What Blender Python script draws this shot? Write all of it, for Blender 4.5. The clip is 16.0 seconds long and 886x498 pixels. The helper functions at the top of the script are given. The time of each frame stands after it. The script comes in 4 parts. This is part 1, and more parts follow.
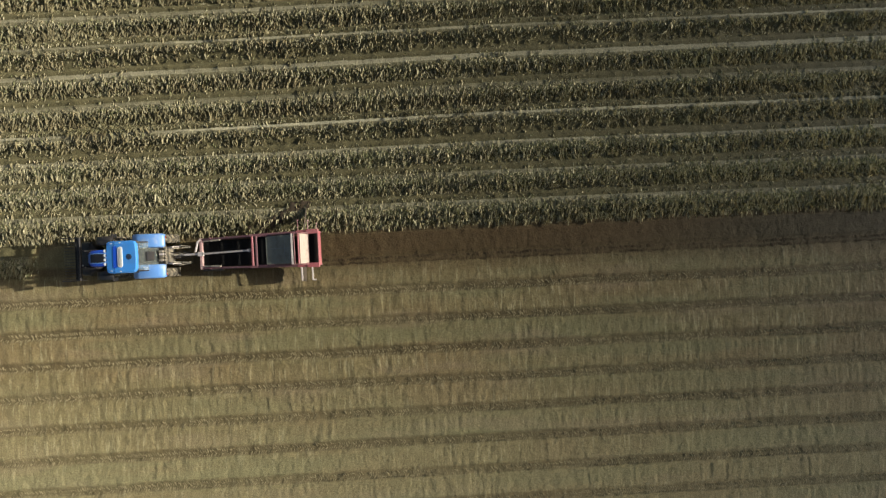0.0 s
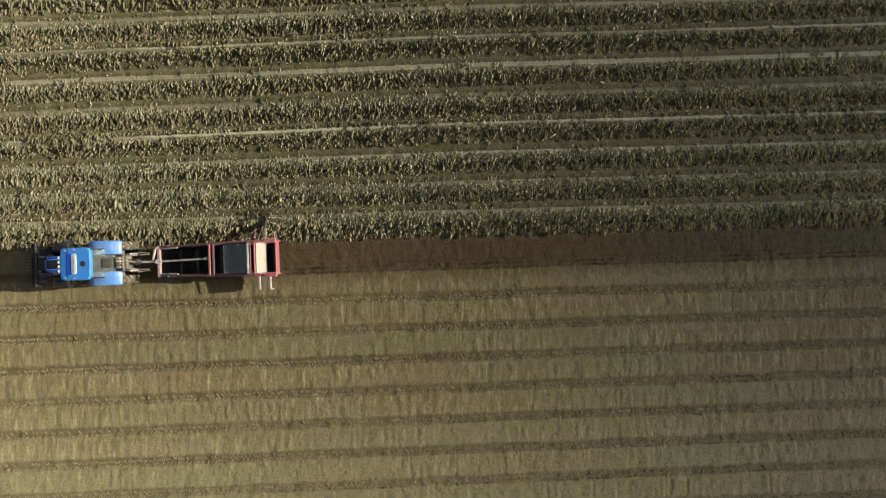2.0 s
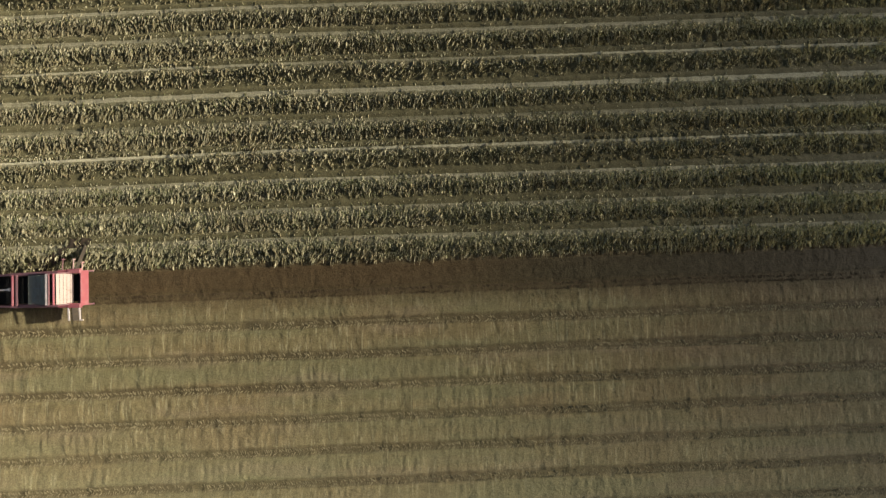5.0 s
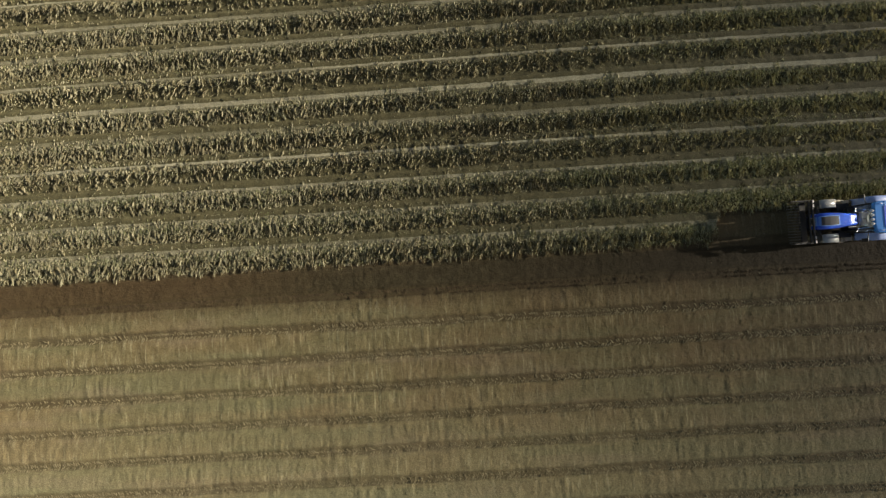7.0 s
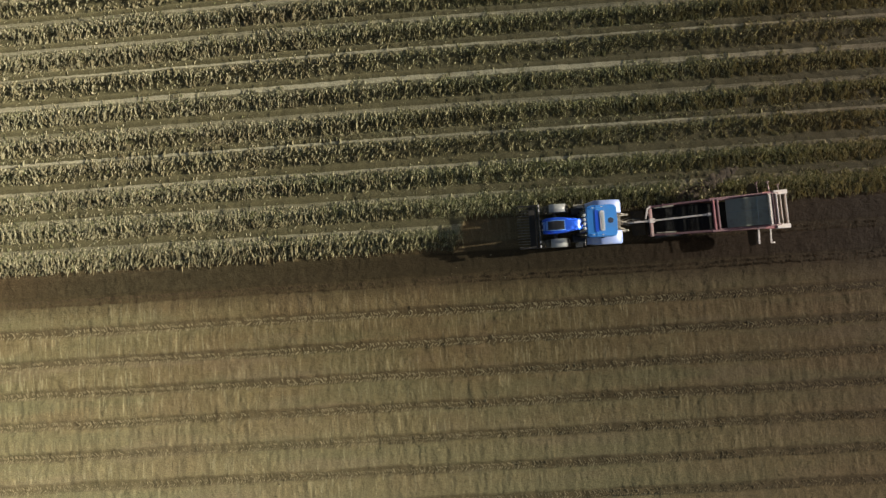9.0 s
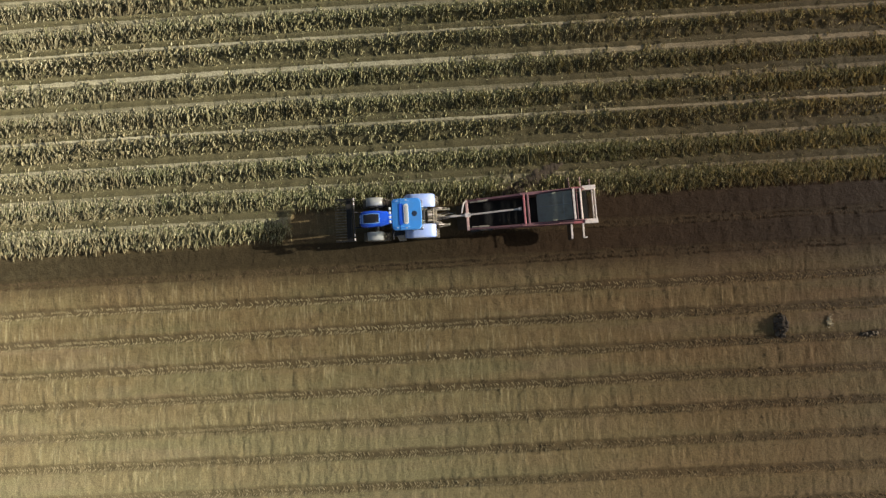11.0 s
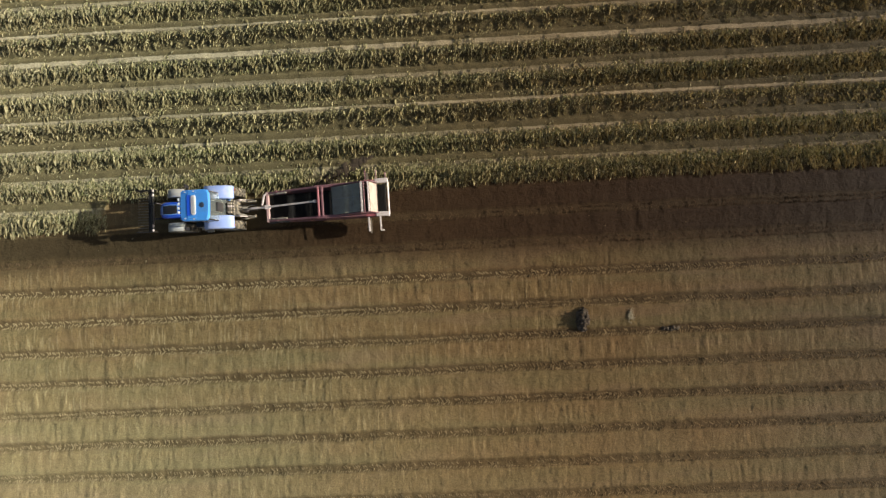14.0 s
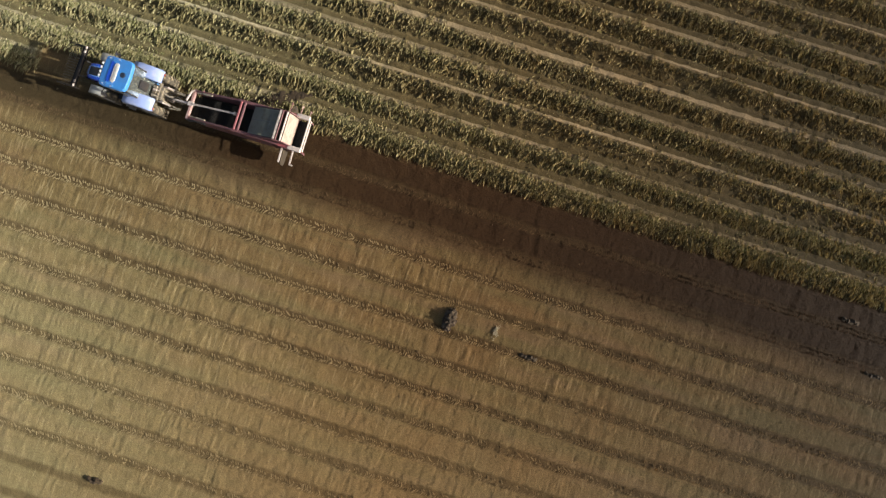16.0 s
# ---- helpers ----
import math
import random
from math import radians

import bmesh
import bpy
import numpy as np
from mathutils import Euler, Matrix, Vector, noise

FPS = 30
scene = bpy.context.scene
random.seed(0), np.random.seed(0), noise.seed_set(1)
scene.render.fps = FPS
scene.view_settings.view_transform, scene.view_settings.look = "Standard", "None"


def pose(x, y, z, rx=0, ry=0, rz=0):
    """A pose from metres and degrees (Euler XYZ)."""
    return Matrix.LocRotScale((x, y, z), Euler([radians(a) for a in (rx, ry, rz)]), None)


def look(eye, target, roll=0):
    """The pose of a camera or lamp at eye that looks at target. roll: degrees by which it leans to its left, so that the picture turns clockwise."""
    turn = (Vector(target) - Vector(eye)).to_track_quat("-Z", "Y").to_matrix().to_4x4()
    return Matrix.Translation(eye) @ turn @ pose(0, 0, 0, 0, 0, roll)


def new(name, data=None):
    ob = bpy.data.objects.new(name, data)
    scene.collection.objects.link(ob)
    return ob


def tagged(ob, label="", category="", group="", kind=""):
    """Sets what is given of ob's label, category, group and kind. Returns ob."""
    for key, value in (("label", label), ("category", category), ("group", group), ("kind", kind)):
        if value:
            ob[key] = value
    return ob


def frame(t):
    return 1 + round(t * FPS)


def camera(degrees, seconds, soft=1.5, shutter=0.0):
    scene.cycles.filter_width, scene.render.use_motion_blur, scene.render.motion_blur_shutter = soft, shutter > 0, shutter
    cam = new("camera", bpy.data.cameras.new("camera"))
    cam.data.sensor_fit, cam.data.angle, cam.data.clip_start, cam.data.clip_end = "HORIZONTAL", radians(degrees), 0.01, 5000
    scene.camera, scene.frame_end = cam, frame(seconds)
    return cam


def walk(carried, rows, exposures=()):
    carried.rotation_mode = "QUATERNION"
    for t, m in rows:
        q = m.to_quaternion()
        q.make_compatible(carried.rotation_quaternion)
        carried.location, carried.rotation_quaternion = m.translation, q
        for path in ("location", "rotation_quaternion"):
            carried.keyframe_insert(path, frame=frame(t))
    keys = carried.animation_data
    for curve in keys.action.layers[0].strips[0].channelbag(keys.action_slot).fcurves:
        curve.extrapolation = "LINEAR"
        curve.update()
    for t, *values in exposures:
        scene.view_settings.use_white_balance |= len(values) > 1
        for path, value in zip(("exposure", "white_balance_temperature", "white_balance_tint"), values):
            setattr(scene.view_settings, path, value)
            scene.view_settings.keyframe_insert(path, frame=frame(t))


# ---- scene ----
cam = camera(93.32, 16.0, soft=1.3, shutter=0.18)

# time, x, y, z, tilt, lean, turn (metres and degrees, 0 0 0 looks straight down with x to the right)
ROWS = [
    (0.0, -54.06, 0.35, 24.55, 0.28, -1.20, -2.56),
    (0.5, -53.62, 0.47, 24.52, 0.32, -1.15, -2.89),
    (1.0, -53.17, 0.53, 24.49, 0.40, -1.15, -2.06),
    (1.5, -52.60, 0.62, 24.48, 0.50, -1.13, -1.77),
    (2.0, -51.78, 0.79, 24.48, 0.52, -1.17, -1.70),
    (2.5, -50.75, 0.93, 24.52, 0.60, -1.19, -1.63),
    (3.0, -49.51, 1.07, 24.56, 0.66, -1.19, -1.62),
    (5.5, -38.90, 1.53, 24.27, 2.22, -0.86, -2.14),
    (6.0, -35.82, 1.62, 24.37, 2.04, -0.49, -2.49),
    (6.5, -31.87, 1.64, 24.43, 1.92, 0.10, -2.85),
    (7.0, -27.91, 1.53, 24.48, 2.00, 0.75, -3.34),
    (7.5, -24.07, 1.32, 24.50, 2.19, 1.04, -3.30),
    (8.0, -20.23, 1.13, 24.46, 2.31, 1.22, -3.38),
    (8.5, -16.49, 0.98, 24.41, 2.27, 1.31, -3.42),
    (9.0, -12.91, 0.81, 24.36, 2.28, 1.30, -3.51),
    (9.5, -9.42, 0.55, 24.36, 2.35, 1.17, -3.45),
    (12.0, 0.07, -0.57, 24.38, 2.36, 1.03, -2.85),
    (12.5, 1.90, -0.72, 24.40, 2.29, 1.04, -2.77),
    (13.0, 3.81, -0.82, 24.40, 2.14, 1.21, -2.71),
    (13.5, 5.91, -0.93, 24.39, 2.07, 1.31, -2.63),
    (14.0, 8.32, -1.03, 24.36, 1.99, 1.36, -2.59),
    (14.5, 11.48, -1.19, 24.25, 2.05, 1.36, -1.80),
    (15.0, 12.80, -1.38, 24.29, 2.28, 1.11, 2.09),
    (15.5, 13.80, -1.60, 24.32, 2.43, 0.60, 7.91),
    (16.0, 14.29, -1.80, 24.35, 2.41, -0.07, 17.70),
]
walk(cam, [(r[0], pose(*r[1:])) for r in ROWS], exposures=[(0.0, 0.36, 6400, 9), (3.0, 0.36, 6480, 9), (6.0, 0.26, 6560, 10), (7.5, 0.19, 6560, 10), (9.0, 0.32, 6480, 10), (12.0, 0.60, 6440, 11), (14.0, 0.54, 6420, 11), (16.0, 0.53, 6520, 13)])

# ---- light ----
SUN_ELEVATION, SUN_TURN = 17.8, 3.2          # degrees; the sun stands over +x, nearly along the rows
world = bpy.data.worlds.new("evening_sky")
scene.world = world
world.use_nodes = True
sky = world.node_tree.nodes.new("ShaderNodeTexSky")
sky.sky_type, sky.sun_disc = "NISHITA", False
sky.sun_elevation, sky.sun_rotation = radians(SUN_ELEVATION), radians(90 - SUN_TURN)
back = world.node_tree.nodes["Background"]
back.inputs["Strength"].default_value = 0.066
sky.air_density, sky.dust_density, sky.ozone_density = 1.0, 3.6, 0.5
world.node_tree.links.new(sky.outputs["Color"], back.inputs["Color"])
sun = new("sun", bpy.data.lights.new("sun", "SUN"))
sun.data.energy, sun.data.angle, sun.data.color = 5.0, radians(0.5), (1.0, 0.925, 0.80)
reach = Vector((math.cos(radians(SUN_TURN)) * math.cos(radians(SUN_ELEVATION)),
                math.sin(radians(SUN_TURN)) * math.cos(radians(SUN_ELEVATION)), math.sin(radians(SUN_ELEVATION))))
sun.matrix_world = look(reach * 80, (0, 0, 0))

# ---- the field's plan ----
PITCH = 1.8                                   # one bed, from wheel track to wheel track
TRACTOR_GAP = Vector((-64.85, -1.88, 0))      # from the rear team to the team ahead
CUT_A, CUT_B = -76.6, -11.8                   # where each team has opened its bed
TOPPED_A, TOPPED_B = -76.9, -12.1             # where the haulm ends in front of each team
TRACK_A0, TRACK_B0 = -69.0, -3.0              # where each team's fresh wheel prints begin
# each standing bed: strength and width of its bare pale crust, loose litter, then two fringes of hanging haulm
# (from, to, thickness), in metres from the crust towards the lifted ground
BEDS = ((0.3, 0.14, 0.9, (0.45, 0.80, 1.0), (1.00, 1.20, 0.5)),
        (0.5, 0.18, 1.0, (0.45, 0.75, 1.0), (1.00, 1.25, 0.5)),
        (0.5, 0.18, 1.1, (0.50, 0.60, 0.9), (0.90, 1.20, 1.0)),
        (0.7, 0.20, 1.0, (0.45, 0.66, 1.1), (1.05, 1.20, 0.2)),
        (1.0, 0.20, 0.6, (0.14, 0.30, 0.8), (0.60, 1.00, 0.25)),
        (0.45, 0.22, 0.9, (0.45, 1.20, 0.9), (1.20, 1.30, 0.1)),
        (0.85, 0.32, 0.5, (0.48, 0.72, 1.1), (0.90, 1.20, 0.15)),
        (1.0, 0.18, 0.45, (0.14, 0.26, 0.8), (0.50, 0.80, 0.3)),
        (0.65, 0.24, 0.7, (0.45, 1.12, 1.0), (1.15, 1.30, 0.1)),
        (0.8, 0.24, 0.5, (0.48, 0.88, 1.0), (1.00, 1.25, 0.12)),
        (1.0, 0.16, 0.4, (0.16, 0.26, 0.6), (0.75, 1.05, 0.12)),
        (0.8, 0.18, 0.6, (0.40, 0.80, 0.9), (1.00, 1.25, 0.2)),
        (0.8, 0.18, 0.6, (0.40, 0.80, 0.9), (1.00, 1.25, 0.2)))
COMB = 0.022                                  # relief of the ridges that the harvester's web leaves across the beds
X0, X1, Y0, Y1 = -104.0, 74.0, -30.0, 32.0    # the part of the field that comes near


# ---- materials ----
class Nodes:
    def __init__(self, name):
        self.mat = bpy.data.materials.new(name)
        self.mat.use_nodes = True
        self.tree = self.mat.node_tree
        self.bsdf = self.tree.nodes["Principled BSDF"]

    def put(self, socket, value):
        if isinstance(value, bpy.types.NodeSocket):
            self.tree.links.new(value, socket)
        elif isinstance(value, tuple) and len(value) == 3 and socket.type == "RGBA":
            socket.default_value = (*value, 1)
        else:
            socket.default_value = value

    def math(self, op, a, b=0.0, c=0.0, clamp=False):
        n = self.tree.nodes.new("ShaderNodeMath")
        n.operation, n.use_clamp = op, clamp
        for s, v in zip(n.inputs, (a, b, c)):
            self.put(s, v)
        return n.outputs[0]

    def step(self, v, lo, hi):
        n = self.tree.nodes.new("ShaderNodeMapRange")
        n.interpolation_type = "SMOOTHSTEP"
        for k, val in (("Value", v), ("From Min", lo), ("From Max", hi)):
            self.put(n.inputs[k], val)
        return n.outputs["Result"]

    def line(self, v, lo, hi, a, b):
        n = self.tree.nodes.new("ShaderNodeMapRange")
        for k, val in (("Value", v), ("From Min", lo), ("From Max", hi), ("To Min", a), ("To Max", b)):
            self.put(n.inputs[k], val)
        return n.outputs["Result"]

    def coords(self, scale=(1, 1, 1), turn=0.0):
        c = self.tree.nodes.new("ShaderNodeTexCoord")
        m = self.tree.nodes.new("ShaderNodeMapping")
        m.inputs["Scale"].default_value = scale
        m.inputs["Rotation"].default_value = (0, 0, turn)
        self.tree.links.new(c.outputs["Object"], m.inputs["Vector"])
        return m.outputs["Vector"]

    def noise(self, scale, detail=3.0, vector=None, rough=0.55):
        n = self.tree.nodes.new("ShaderNodeTexNoise")
        n.inputs["Scale"].default_value, n.inputs["Detail"].default_value = scale, detail
        n.inputs["Roughness"].default_value = rough
        self.tree.links.new(vector if vector else self.coords(), n.inputs["Vector"])
        return n.outputs["Fac"]

    def mix(self, f, a, b, blend="MIX"):
        n = self.tree.nodes.new("ShaderNodeMix")
        n.data_type, n.blend_type = "RGBA", blend
        for s, v in zip((n.inputs[0], n.inputs[6], n.inputs[7]), (f, a, b)):
            self.put(s, v)
        return n.outputs[2]

    def xyz(self, vector=None):
        n = self.tree.nodes.new("ShaderNodeSeparateXYZ")
        self.tree.links.new(vector if vector else self.coords(), n.inputs[0])
        return n.outputs

    def redden(self, col, amount=1.0):
        """Turns a colour redder towards +x."""
        mask = self.math("MULTIPLY", self.step(self.xyz()[0], -8.0, 20.0), self.math("ADD", 0.62, self.math("MULTIPLY", self.noise(0.22, 2), 0.5)))
        return self.mix(self.math("MULTIPLY", mask, amount), col, self.mix(1.0, col, (1.145, 0.87, 0.69), "MULTIPLY"))

    def stored(self, name):
        """A value kept on the mesh's corners."""
        n = self.tree.nodes.new("ShaderNodeAttribute")
        n.attribute_name = name
        return n.outputs["Fac"]

    def bump(self, height, strength=0.5, distance=0.02):
        n = self.tree.nodes.new("ShaderNodeBump")
        n.inputs["Strength"].default_value, n.inputs["Distance"].default_value = strength, distance
        self.tree.links.new(height, n.inputs["Height"])
        self.tree.links.new(n.outputs["Normal"], self.bsdf.inputs["Normal"])

    def end(self, color, rough=0.6, metal=0.0, **more):
        self.put(self.bsdf.inputs["Base Color"], color)
        self.put(self.bsdf.inputs["Roughness"], rough)
        self.put(self.bsdf.inputs["Metallic"], metal)
        for k, v in more.items():
            self.put(self.bsdf.inputs[k.replace("_", " ")], v)
        return self.mat


def plain(name, color, rough=0.5, metal=0.0, vary=0.25, dirt=(0.16, 0.12, 0.075), dirty=0.25, scale=2.0, bump=0.15, **more):
    """A painted, rubber or metal surface with dust in patches and a fine grain."""
    n = Nodes(name)
    big, fine = n.noise(scale, 4), n.noise(scale * 14, 3)
    dark = tuple(c * (1 - vary) for c in color)
    base = n.mix(fine, dark, color)
    mask = n.math("MULTIPLY", n.step(big, 0.46, 0.72), dirty)
    n.bump(fine, bump, 0.004)
    return n.end(n.mix(mask, base, dirt), n.math("ADD", rough, n.math("MULTIPLY", mask, 0.4), clamp=True), metal, **more)


def soil_material():
    n = Nodes("field_soil")
    x, y, z = n.xyz()
    wander = n.math("MULTIPLY", n.math("SUBTRACT", n.noise(0.35, 2), 0.5), 0.3)
    yw = n.math("ADD", y, wander)
    phase = n.math("SUBTRACT", n.math("FRACT", n.math("ADD", n.math("DIVIDE", yw, PITCH), 0.5)), 0.5)
    off = n.math("MULTIPLY", phase, PITCH)                       # metres from the nearest track line
    track = n.step(n.math("ADD", n.math("ABSOLUTE", n.math("SUBTRACT", off, 0.07)), n.math("MULTIPLY", n.math("SUBTRACT", n.noise(1.6, 3), 0.5), 0.24)), 0.38, 0.13)
    yb = n.stored("bed_y")                                      # y counted along the strayed beds
    rise = n.math("MULTIPLY", n.math("SUBTRACT", n.math("FRACT", n.math("DIVIDE", yb, PITCH)), 0.5), PITCH)   # metres above the bed's crown line
    edge = n.math("ADD", n.math("MULTIPLY", n.step(x, CUT_A - 1, CUT_A), PITCH), n.math("MULTIPLY", n.step(x, CUT_B - 1, CUT_B), PITCH))
    uncut = n.step(n.math("SUBTRACT", y, edge), 0.0, 0.25)
    fresh = n.math("MULTIPLY", n.math("MULTIPLY", n.step(n.math("ADD", yw, n.math("MULTIPLY", n.math("SUBTRACT", n.noise(1.1, 4), 0.5), 0.9)), -1.2, 0.55), n.math("SUBTRACT", 1.0, uncut)), n.step(x, TRACK_A0 - 2, TRACK_A0 + 2))
    fresh = n.math("MULTIPLY", fresh, n.math("SUBTRACT", 1.0, n.math("MULTIPLY", n.step(y, 1.5, 1.8), n.step(x, TRACK_B0 + 2, TRACK_B0 - 2))))
    # weathered seed-bed: two scales of grain, combed across the rows
    broad, mid, fine = n.noise(0.16, 3), n.noise(1.3, 4), n.noise(22, 4)
    comb = n.noise(1.0, 3, n.coords((7.0, 0.75, 1)))
    lengths = n.noise(1.0, 3, n.coords((0.06, 0.55, 1)))
    dry = n.mix(n.step(mid, 0.3, 0.7), DRY_A, DRY_B)
    # pale and dark streaks paint the lit and shaded flanks of web ridges
    dry = n.mix(n.math("MULTIPLY", n.step(comb, 0.53, 0.66), 0.75), dry, DRY_PALE)
    hair = n.noise(1.0, 3, n.coords((13.0, 1.1, 1)))
    dry = n.mix(n.math("MULTIPLY", n.step(hair, 0.50, 0.32), 0.65), dry, TRACK_B)
    redder = n.math("MULTIPLY", n.step(broad, 0.40, 0.64), 0.4)
    dry = n.mix(redder, dry, DRY_RED)
    dry = n.mix(n.math("MULTIPLY", n.step(lengths, 0.42, 0.66), 0.55), dry, DRY_GREEN)
    mauve = n.noise(1.0, 2, n.coords((0.11, 0.62, 1), 0.03))
    dry = n.mix(n.math("MULTIPLY", n.step(mauve, 0.52, 0.68), 0.40), dry, DRY_MAUVE)
    # paler away from the teams, towards -y
    dry = n.mix(n.math("MULTIPLY", n.step(y, -3.0, -14.0), 0.30), dry, DRY_FAR)
    # wheel tracks: pressed moist soil, darkened further for shade among the lugs
    wheel = n.mix(n.step(mid, 0.3, 0.75), TRACK_A, TRACK_B)
    harvested = n.mix(n.math("MULTIPLY", n.math("MULTIPLY", track, n.line(y, -3.0, -14.0, 1.0, 0.68)), n.math("ADD", n.line(x, -22, -2, 0.34, 0.56), n.math("MULTIPLY", n.noise(1.0, 3, n.coords((0.05, 0.5, 1))), 0.85))), dry, wheel)
    drying = n.math("MULTIPLY", n.step(n.math("ADD", yw, n.math("MULTIPLY", n.noise(0.5, 3), 0.9)), -2.3, 0.5), n.line(x, -16, 6, 0.22, 0.55))
    # lifted ground toned darker between x -32 and 30
    darker_x = n.math("MULTIPLY", n.step(x, -32.0, -2.0), n.step(x, 30.0, 12.0))
    harvested = n.mix(darker_x, harvested, n.mix(1.0, harvested, (0.86, 0.83, 0.80), "MULTIPLY"))
    # toned darker once more towards the fresh strip, x -34 to 2
    darker_patch = n.math("MULTIPLY", n.math("MULTIPLY", n.step(x, -34.0, -22.0), n.step(x, 2.0, -8.0)), n.step(yw, -8.5, -2.5))
    harvested = n.mix(darker_patch, harvested, n.mix(1.0, harvested, (0.85, 0.82, 0.80), "MULTIPLY"))
    harvested = n.mix(drying, harvested, n.mix(mid, DRYING_A, DRYING_B))
    moist = n.mix(n.step(n.noise(2.4, 4), 0.3, 0.7), MOIST_A, MOIST_B)
    moist = n.mix(n.math("MULTIPLY", n.step(x, -32.0, -44.0), 0.75), moist, n.mix(mid, MOIST_RED_A, MOIST_RED_B))
    moist = n.mix(n.math("MULTIPLY", n.step(x, -30.0, -12.0), 0.75), moist, n.mix(mid, WET_A, WET_B))
    moist = n.mix(n.math("MULTIPLY", n.step(x, TRACK_B0 - 3, TRACK_B0 + 5), 0.7), moist, n.mix(mid, DEEP_MOIST_A, DEEP_MOIST_B))
    harvested = n.mix(n.math("MULTIPLY", fresh, 0.93), harvested, n.mix(n.math("MULTIPLY", track, 0.5), moist, TRACK_A))
    # standing beds: pale crusted shoulder along the crown, brown furrow
    ragged = n.math("ADD", rise, n.math("MULTIPLY", n.math("SUBTRACT", n.noise(3.5, 4), 0.5), 0.16))
    worn = n.math("MULTIPLY", n.stored("crust"), n.math("ADD", 0.5, n.math("MULTIPLY", n.step(n.noise(1.0, 3, n.coords((0.10, 0.55, 1))), 0.35, 0.6), 0.5)))
    wide = n.math("ADD", n.stored("crust_width"), n.math("MULTIPLY", n.math("SUBTRACT", n.noise(1.0, 2, n.coords((0.05, 0.5, 1))), 0.5), 0.12))
    half = n.math("MULTIPLY", wide, 0.5)
    crown = n.math("MULTIPLY", n.step(n.math("ABSOLUTE", ragged), half, n.math("SUBTRACT", half, 0.05)), worn)
    furrow = n.mix(mid, FURROW_A, FURROW_B)
    litter = n.mix(n.step(n.noise(1.0, 4, n.coords((7.0, 1.6, 1))), 0.35, 0.65), LITTER_A, LITTER_B)
    below = n.math("MULTIPLY", n.step(n.math("ADD", ragged, n.stored("shoulder")), -0.08, 0.12), n.math("MULTIPLY", n.step(ragged, 0.0, -0.12), n.math("ADD", 0.25, n.math("MULTIPLY", n.stored("litter"), 0.75))))
    bed = n.mix(crown, n.mix(below, furrow, litter), n.mix(fine, CROWN_A, CROWN_B))
    col = n.mix(uncut, harvested, bed)
    grain = n.mix(n.step(fine, 0.25, 0.75), (0.62, 0.62, 0.62), (1.25, 1.25, 1.25))
    col = n.mix(1.0, col, grain, "MULTIPLY")
    col = n.redden(col)
    relief = n.math("ADD", n.math("MULTIPLY", fine, 0.35), n.math("MULTIPLY", n.noise(6, 5), 0.9))
    n.bump(relief, 0.9, 0.05)
    return n.end(col, 0.95, 0.0, Diffuse_Roughness=1.0, Specular_IOR_Level=0.15)


DRY_A, DRY_B, DRY_PALE = (0.208, 0.170, 0.082), (0.270, 0.226, 0.114), (0.45, 0.402, 0.23)
DRY_MAUVE = (0.275, 0.212, 0.135)
DRY_FAR = (0.44, 0.405, 0.225)
DRY_RED, DRY_GREEN = (0.24, 0.165, 0.086), (0.205, 0.205, 0.105)
TRACK_A, TRACK_B = (0.098, 0.075, 0.037), (0.150, 0.119, 0.062)
MOIST_A, MOIST_B = (0.046, 0.0365, 0.0185), (0.072, 0.058, 0.031)
MOIST_RED_A, MOIST_RED_B = (0.074, 0.047, 0.0215), (0.112, 0.074, 0.036)
WET_A, WET_B = (0.027, 0.0190, 0.0085), (0.043, 0.031, 0.0150)
DRYING_A, DRYING_B = (0.085, 0.058, 0.029), (0.15, 0.108, 0.056)
DEEP_MOIST_A, DEEP_MOIST_B = (0.030, 0.0150, 0.0066), (0.052, 0.0275, 0.0125)
FURROW_A, FURROW_B = (0.102, 0.0912, 0.0449), (0.144, 0.131, 0.0684)
CROWN_A, CROWN_B = (0.405, 0.378, 0.251), (0.563, 0.532, 0.369)
LITTER_A, LITTER_B = (0.178, 0.163, 0.096), (0.413, 0.385, 0.251)
SOIL = soil_material()


